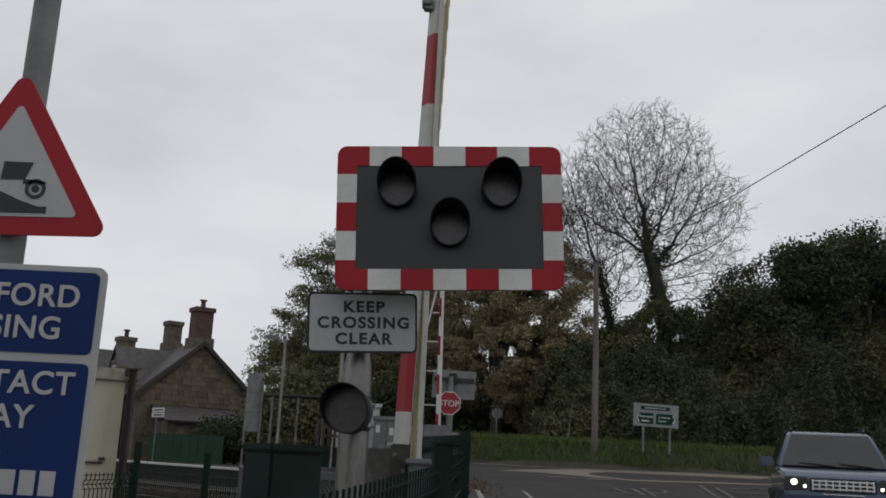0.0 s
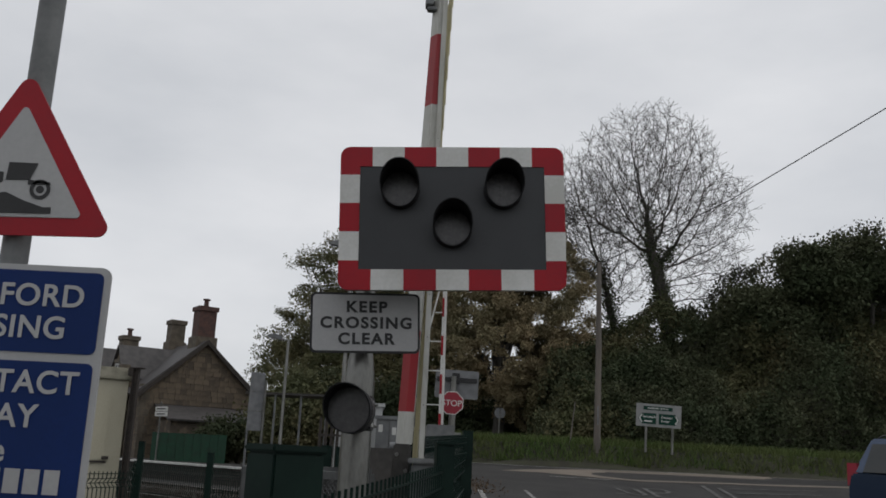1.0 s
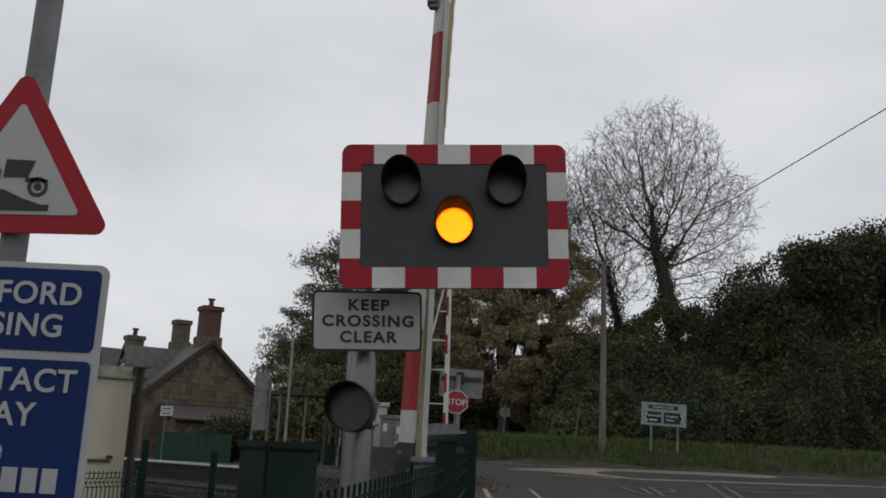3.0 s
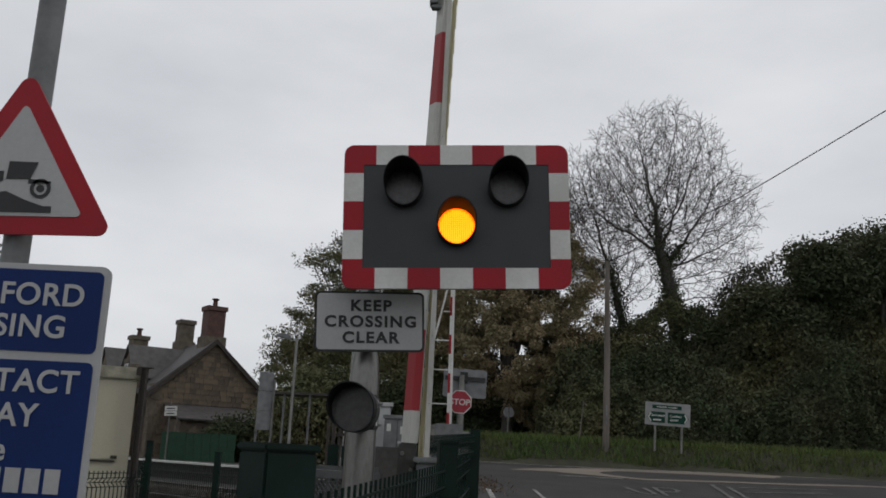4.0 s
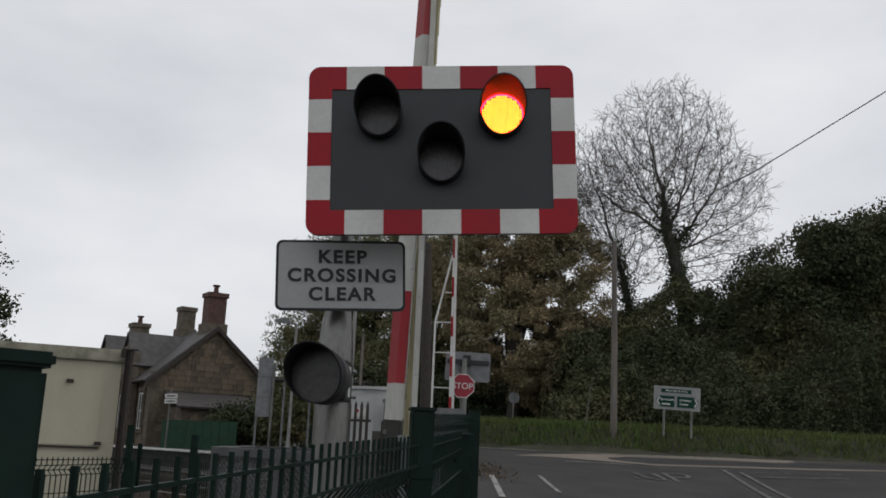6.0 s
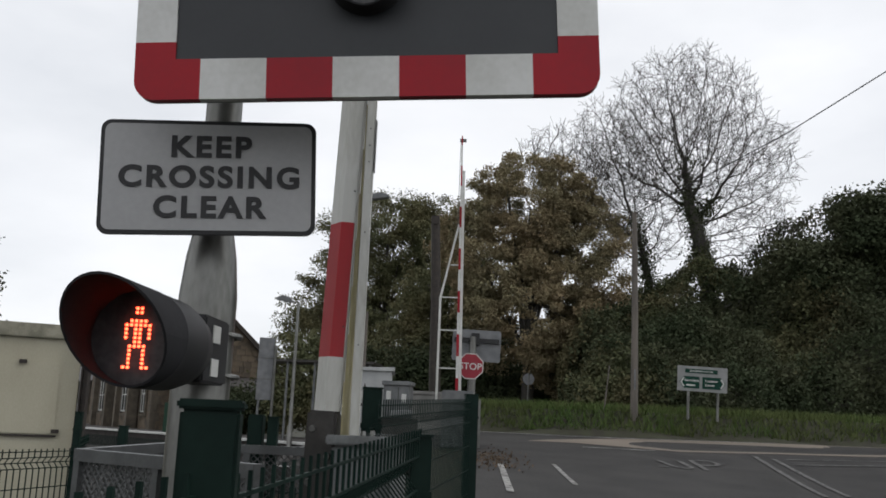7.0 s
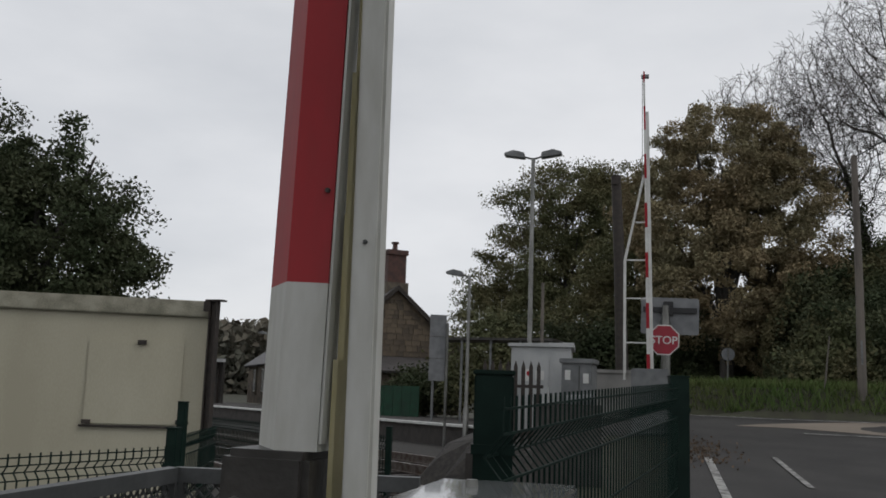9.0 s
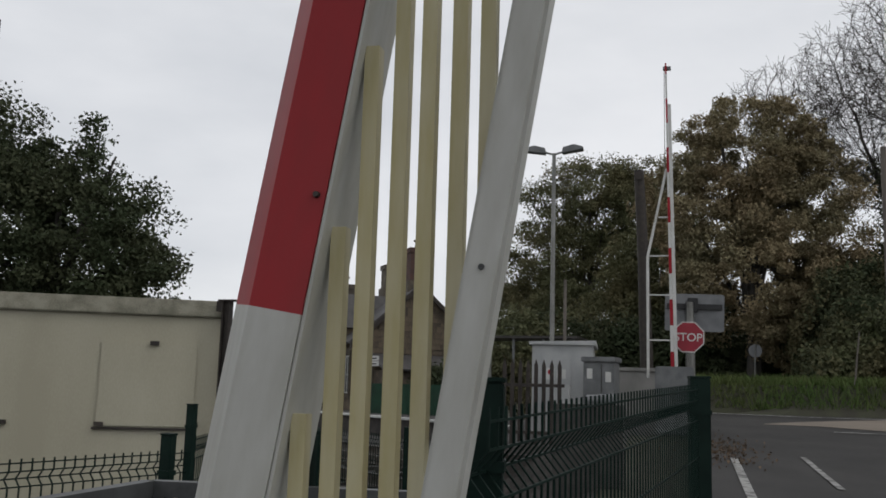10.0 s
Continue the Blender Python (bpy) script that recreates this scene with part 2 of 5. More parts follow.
def leaf_mesh(name, centres, size, material, rng, parent=None):
    """Many small folded leaves round the given centres (array n x 3)."""
    n = len(centres)
    d = rng.normal(size=(n, 3)); d /= np.linalg.norm(d, axis=1)[:, None]
    e = rng.normal(size=(n, 3)); e -= d * (d * e).sum(1)[:, None]; e /= np.linalg.norm(e, axis=1)[:, None]
    s = size * rng.uniform(0.55, 1.35, (n, 1))
    nrm = np.cross(d, e)
    v = np.stack([centres - d * s, centres + e * s * 0.55 + nrm * s * 0.2, centres + d * s, centres - e * s * 0.55 + nrm * s * 0.2], 1).reshape(-1, 3)
    me = bpy.data.meshes.new(name)
    me.vertices.add(4 * n)
    me.vertices.foreach_set("co", v.ravel().astype(np.float32))
    k = np.arange(n)[:, None] * 4
    tri = np.concatenate([k + [0, 1, 2], k + [0, 2, 3]], 1).reshape(-1)
    me.loops.add(6 * n)
    me.loops.foreach_set("vertex_index", tri.astype(np.int32))
    me.polygons.add(2 * n)
    me.polygons.foreach_set("loop_start", np.arange(0, 6 * n, 3, dtype=np.int32))
    me.update(calc_edges=True)
    me.materials.append(material)
    ob = new(name, me)
    if parent:
        ob.parent = parent
    return ob


def smooth01(x):
    x = min(1.0, max(0.0, x))
    return x * x * (3 - 2 * x)


# ---- ground ----
def gz(x, y):
    """Height of the ground: the lane climbs to the main road, the railway lies lower beside it."""
    lane = 0.055 * min(28.0, max(-30.0, y))
    if x > 1:
        lane -= 0.05 * min(6.0, x - 1) * (1 - smooth01((y - 18) / 8)) * smooth01((y + 6) / 8)
    low = min(lane, 0.28)
    w = smooth01((x + 1.5 + 2.2 * smooth01((y - 17.8) / 2.6)) / 0.9)
    side = low + (lane - low) * w
    side = max(side, 1.2 * smooth01((y - 70) / 60) if x < 0 else side)
    return side


def verge(x, y):
    """Rise of the bank beyond the main road."""
    edge = 28.0 + 0.16 * max(0.0, x - 5) + 0.2 * max(0.0, 3 - x)
    d = y - edge
    if x < -3 or d < 0:
        return 0.0
    return 0.72 * smooth01((d - 0.1) / 0.9) + 1.5 * smooth01((d - 5) / 16) * smooth01((x + 2) / 14)

# ---- the ground sheet, roads and markings ----
XS = [-900, -400, -200, -120, -80, -60, -45, -35, -28] + [-24 + 1.0 * i for i in range(18)] + [-6 + 0.5 * i for i in range(49)] + [19 + i for i in range(14)] + [36, 42, 50, 65, 90, 140, 250, 500, 900]
YS = [-600, -200, -80, -40, -25, -16, -10] + [-6 + 0.5 * i for i in range(84)] + [36.5 + 1.5 * i for i in range(20)] + [70, 80, 95, 120, 160, 220, 320, 600, 1200]


def sheet(name, inside, lift, material, label, category, kind="structure", margin=0.0):
    verts, faces, index = [], [], {}

    def corner(i, j):
        if (i, j) not in index:
            index[i, j] = len(verts)
            verts.append((XS[i], YS[j], gz(XS[i], YS[j]) + verge(XS[i], YS[j]) + lift))
        return index[i, j]
    for i in range(len(XS) - 1):
        for j in range(len(YS) - 1):
            if inside((XS[i] + XS[i + 1]) / 2, (YS[j] + YS[j + 1]) / 2):
                faces.append((corner(i, j), corner(i + 1, j), corner(i + 1, j + 1), corner(i, j + 1)))
    return raw(name, verts, faces, material, label, category, kind)


def far_edge(x):
    return 28.0 + 0.16 * max(0.0, x - 5) + 0.2 * max(0.0, 3 - x)


sheet("ground", lambda x, y: True, 0.0, SOIL, "dark damp earth and moss around the crossing", "ground")
sheet("road", lambda x, y: (0.45 < x < 40 and -12 < y < 23) or (-0.4 < x < 90 and 22 < y < far_edge(x) - 0.1), 0.012, ASPHALT,
      "damp dark grey asphalt lane joining the main road", "road")
sheet("railway_bed", lambda x, y: -60 < x < -0.6 and y > 8.0 and -4.6 < (x * 0.714 + (y - 15.5) * 0.70) < 9.5, 0.014, GRAVEL,
      "dark stained ballast under the railway tracks", "ballast")


def patch(name, points, material, label, lift=0.028, category="road marking"):
    """A flat strip along points (x, y, half-width) that follows the ground."""
    verts, faces = [], []
    fine = []
    for (x0, y0, w0), (x1, y1, w1) in zip(points, points[1:]):
        n = max(1, int(math.hypot(x1 - x0, y1 - y0) / 0.4))
        fine += [(x0 + (x1 - x0) * k / n, y0 + (y1 - y0) * k / n, w0 + (w1 - w0) * k / n) for k in range(n)]
    fine.append(points[-1])
    for i, (x, y, w) in enumerate(fine):
        a, b = fine[max(0, i - 1)], fine[min(len(fine) - 1, i + 1)]
        d = Vector((b[0] - a[0], b[1] - a[1])).normalized()
        for s in (-1, 1):
            px, py = x - d.y * w * s, y + d.x * w * s
            verts.append((px, py, gz(px, py) + lift))
        if i:
            k = 2 * i
            faces.append((k - 2, k - 1, k + 1, k))
    return raw(name, verts, faces, material, label, category, "structure")


patch("edge_line", [(x, far_edge(x) - 0.55, 0.06) for x in range(-5, 45, 2)], LINE, "worn white edge line of the main road")
rngm = np.random.default_rng(5)
patch("mud_strip", [(1.9, 25.2, 0.06), (2.8, 25.6, 0.5), (4.0, 25.75, 1.25)] + [(x, far_edge(x) - 2.3 + 0.15 * rngm.uniform(), 1.55 + 0.3 * rngm.uniform()) for x in range(5, 44, 2)], MUD,
      "pale muddy wash along the road edge", 0.020, "mud")
for a, b, w in (((1.02, 19.0), (1.02, 15.2), 0.05), ((1.02, 13.6), (1.0, 10.0), 0.05), ((1.99, 19.8), (2.04, 16.8), 0.04), ((2.08, 14.6), (2.12, 11.4), 0.04),
                ((6.73, 23.85), (6.28, 18.5), 0.055), ((7.03, 23.5), (6.78, 18.8), 0.055), ((6.2, 17.3), (5.9, 13.4), 0.055), ((6.7, 17.3), (6.5, 13.4), 0.055),
                ((7.18, 22.7), (9.4, 23.1), 0.05), ((7.3, 23.5), (9.6, 23.9), 0.035), ((11.0, 23.5), (15.0, 24.3), 0.05), ((3.0, 24.0), (4.6, 23.95), 0.05)):
    patch("lane_dash", [(*a, w), (*b, w)], FADED if a[0] > 3 else LINE, "worn white lane dash on the asphalt", 0.026)
for stroke in (((4.05, 21.0), (4.3, 21.05)), ((4.28, 22.1), (4.4, 21.2), (4.62, 20.95), (4.75, 21.2), (4.72, 22.2)), ((4.98, 20.95), (5.0, 22.4)),
               ((5.0, 22.4), (5.4, 22.5), (5.5, 22.1), (5.35, 21.75), (5.0, 21.7))):
    patch("worn_marking", [(x, y, 0.055) for x, y in stroke], FADED, "faded white painted road letters")

# leaf litter at the lane's edge and grass on the verge
rng = np.random.default_rng(11)
p = rng.normal(size=(520, 2)) * (0.3, 0.9) + (0.85, 20.0)
leaf_mesh("leaf_litter", np.array([(x, y, gz(x, y) + 0.03) for x, y in p]), 0.028, DEADL, rng)
tagged(bpy.data.objects["leaf_litter"], "brown fallen leaves lying along the lane edge", "leaves", "", "stuff")
gx = -2.5 + 47 * rng.uniform(0, 1, 46000) ** 1.3
gd = 0.3 + 5.2 * rng.uniform(0, 1, 46000) ** 1.4
verts, faces = [], []
for x, d in zip(gx, gd):
    y = far_edge(x) + d
    z = gz(x, y) + verge(x, y)
    h, a = rng.uniform(0.1, 0.3), rng.uniform(0, math.pi)
    dx, dy, k = math.cos(a) * 0.02, math.sin(a) * 0.02, len(verts)
    verts += [(x - dx, y - dy, z - 0.02), (x + dx, y + dy, z - 0.02), (x + rng.normal() * 0.09, y + rng.normal() * 0.09, z + h)]
    faces.append((k, k + 1, k + 2))
raw("verge_grass", verts, faces, GRASS, "rough green grass on the roadside verge", "grass", "stuff")


# ---- railway ----
TD, TV = Vector((-0.70, 0.714, 0)), Vector((0.714, 0.70, 0))
for k, y0 in enumerate((14.4, 19.4)):
    track = thing("railway_track", pose(0, y0, 0.3), "steel rails on dark sleepers in oily ballast", "railway track")
    for s in (-0.75, 0.75):
        bm = bmesh.new()
        n = Vector((0.714, 0.70, 0)) * s
        for w, z0, z1 in ((0.07, 0.06, 0.075), (0.012, 0.075, 0.19), (0.036, 0.19, 0.23)):
            box(bm, -w, w, 1.6, 85, z0, z1, Matrix.Translation(n) @ Matrix.Rotation(math.atan2(0.70, 0.714), 4, "Z"))
        part("rail", bm, RAILM, track)
    bm = bmesh.new()
    box(bm, -1.3, 1.3, -0.125, 0.125, -0.06, 0.062)
    me = finish("sleeper", bm, RUST)
    for i in range(50):
        ob = new("sleeper", me)
        ob.parent = track
        ob.matrix_basis = Matrix.Translation(TD * (2.0 + 0.7 * i)) @ Matrix.Rotation(math.atan2(0.70, 0.714), 4, "Z")

# platform beyond the tracks
E0 = Vector((-8.2, 36.2, 0))
PM = Matrix.Translation(E0) @ Matrix.Rotation(math.atan2(0.70, 0.714), 4, "Z")     # local x across, y along
bm = bmesh.new()
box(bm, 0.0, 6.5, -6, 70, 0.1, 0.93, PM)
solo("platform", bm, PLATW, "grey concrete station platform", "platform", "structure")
bm = bmesh.new()
box(bm, -0.1, 0.45, -6, 70, 0.90, 0.965, PM)
solo("platform_edge", bm, EDGEW, "white painted platform edge coping", "platform edge", "structure")


# ---- station house ----
def station_house():
    # local x along the gable to the right, local y away along the ridge
    m = pose(-14.70, 47.95, 0.93, 0, 0, 34)
    house = thing("station_house", m, "brown sandstone station house with steep slate roof and tall chimneys", "house")
    W, EH, RH, L = 6.2, 3.4, 6.05, 13.0

    def gable_block(x0, x1, y0, y1, eh, rh, along_y=True):
        bm = bmesh.new()
        if along_y:
            c = (x0 + x1) / 2
            prism(bm, [(x0, 0), (x1, 0), (x1, eh), (c, rh), (x0, eh)], y0, y1)
        else:
            c = (y0 + y1) / 2
            prism(bm, [(y0, 0), (y1, 0), (y1, eh), (c, rh), (y0, eh)], -x1, -x0, Matrix.Rotation(radians(90), 4, "Z"))
        return part("wall", bm, STONE, house)

    def slope(p0, p1, p2, p3, t=0.12):
        bm = bmesh.new()
        vs = [Vector(p) for p in (p0, p1, p2, p3)]
        n = (vs[1] - vs[0]).cross(vs[3] - vs[0]).normalized()
        n = n if n.z > 0 else -n
        a = [bm.verts.new(v + n * 0.02) for v in vs]
        b = [bm.verts.new(v + n * t) for v in vs]
        bm.faces.new(a[::-1]); bm.faces.new(b)
        for i in range(4):
            bm.faces.new((a[i], a[(i + 1) % 4], b[(i + 1) % 4], b[i]))
        return part("roof", bm, SLATE, house, "dark slate roof slope")

    def chimney(x, y, z0, z1, w, d, material=BRICK, pot=True):
        bm = bmesh.new()
        box(bm, x - w * 0.62, x + w * 0.62, y - d * 0.62, y + d * 0.62, z0 - 0.7, z0 + 0.35)
        stack = part("chimney", bm, QUOIN, house)
        bm = bmesh.new()
        box(bm, x - w / 2, x + w / 2, y - d / 2, y + d / 2, z0 + 0.35, z1)
        box(bm, x - w * 0.58, x + w * 0.58, y - d * 0.58, y + d * 0.58, z1 - 0.1, z1 + 0.14)
        part("shaft", bm, material, stack)
        if pot:
            bm = bmesh.new()
            tube(bm, [(x, y, z1 + 0.12), (x, y, z1 + 0.5), (x, y, z1 + 0.52), (x, y, z1 + 0.6)], [0.15, 0.12, 0.2, 0.2], 10)
            part("chimney_pot", bm, BRICK, stack)

    def window(x, y, z, w, h, face):
        """face 'x': on the long wall; face 'y': on the gable."""
        r = Matrix.Translation((x, y, z)) @ (Matrix.Rotation(radians(-90), 4, "Z") if face == "x" else Matrix())
        bm = bmesh.new()
        box(bm, -w / 2, w / 2, -0.03, 0.05, 0, h, r)
        win = part("window", bm, CARGL, house)
        bm = bmesh.new()
        for a, b, c, d in ((-w / 2 - 0.12, -w / 2, -0.1, h + 0.1), (w / 2, w / 2 + 0.12, -0.1, h + 0.1), (-w / 2 - 0.16, w / 2 + 0.16, -0.2, -0.08), (-w / 2 - 0.16, w / 2 + 0.16, h + 0.06, h + 0.26)):
            box(bm, a, b, -0.09, 0.02, c, d, r)
        part("surround", bm, QUOIN, win)
        bm = bmesh.new()
        for zz in (0.0, h / 2 - 0.03, h - 0.06):
            box(bm, -w / 2, w / 2, -0.055, -0.02, zz, zz + 0.06, r)
        for xx in (-w / 2, -0.03, w / 2 - 0.06):
            box(bm, xx, xx + 0.06, -0.055, -0.02, 0, h, r)
        part("window_frame", bm, WHITE, win)

    gable_block(0, W, 0, L, EH, RH)
    o = 0.35
    for s in (0, 1):
        ex = -o if s == 0 else W + o
        ez = EH - o * (RH - EH) / (W / 2)
        slope((ex, -0.2, ez), (W / 2, -0.2, RH), (W / 2, L, RH), (ex, L, ez))
    # cross gables towards the track, with their own roofs
    for y0, y1, eh, rh, out in ((2.2, 4.6, 4.1, 5.75, 0.35), (6.4, 9.2, 4.2, 5.9, 0.45)):
        gable_block(-out, W / 2, y0, y1, eh, rh, False)
        c = (y0 + y1) / 2
        slope((-out - 0.15, y0 - 0.15, eh - 0.15), (-out - 0.15, c, rh), (W / 2, c, rh), (W / 2, y0 - 0.15, eh - 0.15))
        slope((-out - 0.15, y1 + 0.15, eh - 0.15), (-out - 0.15, c, rh), (W / 2, c, rh), (W / 2, y1 + 0.15, eh - 0.15))
        window(-out - 0.02, c, 3.6, 0.9, 1.2, "x")
        window(-out - 0.02, c, 0.8, 1.1, 1.7, "x")
        bm = bmesh.new()
        for yy in (y0, y1):
            box(bm, -out - 0.25, -out + 0.25, yy - 0.16, yy + 0.16, 0, eh + 0.6)
        part("buttress", bm, QUOIN, house)
    window(-0.02, 1.2, 0.8, 0.8, 1.8, "x")
    window(-0.02, 5.5, 0.8, 0.8, 1.8, "x")
    # quoins up the gable's corner
    for k in range(9):
        w = 0.42 if k % 2 else 0.26
        for x0, x1 in ((-0.03, w), (W - w, W + 0.03)):
            bm = bmesh.new(); box(bm, x0, x1, -0.05, 0.68 - w, 0.41 * k, 0.41 * k + 0.38); part("quoin", bm, QUOIN, house)
    bm = bmesh.new()
    for s in (-1, 1):
        prism(bm, [(W / 2, RH + 0.16), (W / 2, RH - 0.1), (W / 2 + s * (W / 2 + o), EH - 0.55), (W / 2 + s * (W / 2 + o), EH - 0.28)], -0.28, -0.18)
    part("bargeboard", bm, RUST, house, "dark painted bargeboards")
    # lean-to against the gable
    bm = bmesh.new()
    prism(bm, [(0.9, 0), (W - 0.1, 0), (W - 0.1, 1.9), (0.9, 1.9)], -2.2, 0.05)
    part("lean_to", bm, STONE, house)
    slope((0.7, -2.4, 1.85), (W + 0.1, -2.4, 1.85), (W + 0.1, 0, 2.6), (0.7, 0, 2.6))
    chimney(W / 2 + 0.1, 0.9, RH, RH + 1.85, 0.95, 0.95)
    chimney(W / 2 - 0.1, 4.8, RH, RH + 1.45, 0.8, 0.8, QUOIN, False)
    chimney(1.4, 8.2, 5.2, 6.7, 0.9, 0.9, QUOIN)
    # lower range beyond
    gable_block(0.4, W - 0.8, L, L + 12, 2.7, 4.5)
    for s in (0, 1):
        ex = 0.1 if s == 0 else W - 0.5
        slope((ex, L, 2.5), ((W - 0.4) / 2, L, 4.5), ((W - 0.4) / 2, L + 12.2, 4.5), (ex, L + 12.2, 2.5))
    for yy in (L + 2.5, L + 6, L + 9):
        window(0.38, yy, 0.8, 0.9, 1.5, "x")
    # blocks of stone on the gable, a little proud
    rngs = random.Random(4)
    sizes = []
    for w in (0.34, 0.5, 0.66):
        bm = bmesh.new()
        box(bm, -w / 2 + 0.012, w / 2 - 0.012, -0.035, 0.02, 0.012, 0.268)
        sizes.append((w, finish("stone", bm, STONE)))
    z = 0.0
    while z < RH - 0.45:
        tall = rngs.uniform(0.62, 1.15)
        half = W / 2 if z + 0.28 < EH else (RH - z - 0.28) / (RH - EH) * W / 2
        x = W / 2 - half + (0.44 if z < EH else 0.1) + rngs.uniform(0, 0.2)
        while x < W / 2 + half - (0.9 if z < EH else 0.5):
            w, me = rngs.choice(sizes)
            if z > 2.7 or x < 0.5:
                ob = new("stone", me)
                ob.parent = house
                ob.matrix_basis = pose(x + w * 0.35, rngs.uniform(-0.014, 0.014), z, 0, rngs.uniform(-2, 2), 0) @ Matrix.Diagonal((0.7, 1, tall, 1))
            x += w * 0.7
        z += 0.28 * tall
    return house


station_house()

# dark roofs and canopy further along the platform
bm = bmesh.new()
box(bm, 1.2, 4.2, 30, 42, 2.6, 2.8, PM @ Matrix.Translation((0, 0, 0.9)))
canopy = thing("platform_shelter", Matrix(), "dark platform shelter with pale roof edge", "shelter")
part("roof", bm, HUTW, canopy)
for y in (30.5, 34.2, 38, 41.5):
    bm = bmesh.new()
    box(bm, 3.9, 4.05, y, y + 0.15, 0.93, 3.5, PM)
    part("post", bm, RUST, canopy)
bm = bmesh.new()
box(bm, 4.06, 4.2, 30, 42, 0.93, 3.5, PM)
part("back_panel", bm, DARKST, canopy)

# green screen and bushes by the gable
screen = thing("green_screen_fence", pose(-12.75, 43.9, 0.93, 0, 0, -8), "bright green boarded screen fence on the platform", "fence")
for i in range(9):
    bm = bmesh.new(); box(bm, 0.395 * i, 0.395 * i + 0.38, 0, 0.03, 0, 1.25); part("board", bm, GREENSCREEN, screen)
sign = thing("platform_sign", pose(-12.3, 43.2, 0.93), "two small white boards on a thin post", "sign")
bm = bmesh.new(); tube(bm, [(0, 0.05, 0), (0, 0.05, 2.6)], [0.04, 0.04]); part("post", bm, GALV, sign)
for z in (1.95, 2.18):
    bm = bmesh.new(); prism(bm, rounded(0.56, 0.2, 0.03), -0.01, 0.01); b = part("board", bm, WHITE, sign, at=pose(0.05, 0, z + 0.1, 0, -3))
    bm = bmesh.new(); box(bm, -0.2, 0.18, -0.014, -0.011, -0.025, 0.025); part("lettering", bm, BLACK, b)


# ---- cream equipment hut beside the line ----
hut = thing("equipment_hut", pose(-5.03, 15.8, 0.2, 0, 0, 25.5), "cream painted flat-roofed equipment hut with stained roof edge", "hut")
bm = bmesh.new(); box(bm, -7, 0, 0, 3.2, 0, 2.43); part("wall", bm, CREAM, hut, bevel=0.01)
bm = bmesh.new(); box(bm, -7.12, 0.06, -0.07, 3.3, 2.43, 2.63); part("roof", bm, CREAMD, hut, "stained grey-cream roof slab", bevel=0.015)
bm = bmesh.new(); box(bm, -1.34, -0.25, -0.03, -0.003, 1.13, 2.11); panel = part("access_panel", bm, CREAM, hut, bevel=0.004)
bm = bmesh.new(); box(bm, -1.38, -0.22, -0.045, -0.003, 1.09, 1.115); part("sill", bm, RUST, panel)
for x, z in ((-0.74, 2.10), (-1.30, 1.15), (-0.24, 1.17), (-2.36, 1.15)):
    bm = bmesh.new(); box(bm, x - 0.05, x + 0.05, -0.07, -0.01, z - 0.025, z + 0.025); part("latch", bm, RUST, panel)
mast = thing("steel_mast", pose(-4.88, 15.66, 0.2), "brown rusty steel post with a flat bracket", "post")
bm = bmesh.new()
for x in (-0.05, 0.034):
    box(bm, x, x + 0.016, -0.05, 0.05, 0, 2.62)
box(bm, -0.034, 0.034, -0.008, 0.008, 0, 2.62)
part("column", bm, RUST, mast)
bm = bmesh.new(); box(bm, -0.1, 0.13, -0.06, 0.06, 2.62, 2.64); box(bm, -0.12, -0.052, -0.05, 0.05, 2.5, 2.62); part("bracket", bm, RUST, mast)


# ---- green mesh fences ----
def mesh_panel(name, p0, p1, z0, z1, parent, step=0.058, r=0.003, bends=2, dz=0.0):
    """A welded wire panel with V folds; the ends may stand at different heights."""
    a, b = Vector((*p0, 0)), Vector((*p1, 0))
    d = (b - a).normalized()
    nrm = Vector((-d.y, d.x, 0))
    L = (b - a).length
    prof = [(0.0, z1), (0.0, z1 - 0.09), (0.045, z1 - 0.145), (0.0, z1 - 0.2)]
    if bends > 1:
        zm = z0 + (z1 - z0) * 0.42
        prof += [(0.0, zm + 0.055), (0.045, zm), (0.0, zm - 0.055)]
    prof += [(0.0, z0)]
    verts, faces = [], []

    def wire(pts, u, v):
        k0 = len(verts)
        for p in pts:
            for su, sv in ((1, 1), (-1, 1), (-1, -1), (1, -1)):
                verts.append(p + u * r * su + v * r * sv)
        for i in range(len(pts) - 1):
            for k in range(4):
                q = k0 + 4 * i
                faces.append((q + k, q + (k + 1) % 4, q + 4 + (k + 1) % 4, q + 4 + k))
    n = int(L / step)
    for i in range(n + 1):
        s = i * L / n
        wire([a + d * s + nrm * o + Vector((0, 0, z + dz * s / L)) for o, z in prof], d, nrm)
    heights = [(0, z1 - 0.03), (0.045, z1 - 0.145), (0, z1 - 0.09), (0, z1 - 0.2)]
    z = z1 - 0.4
    while z > z0 + 0.05:
        heights.append((0, z))
        z -= 0.2
    for o, z in heights:
        wire([a + nrm * o + Vector((0, 0, z)), b + nrm * o + Vector((0, 0, z + dz))], nrm, Vector((0, 0, 1)))
    me = bpy.data.meshes.new(name)
    me.from_pydata([tuple(v) for v in verts], [], faces)
    me.materials.append(GREEN)
    ob = new(name, me)
    ob.parent = parent
    return ob


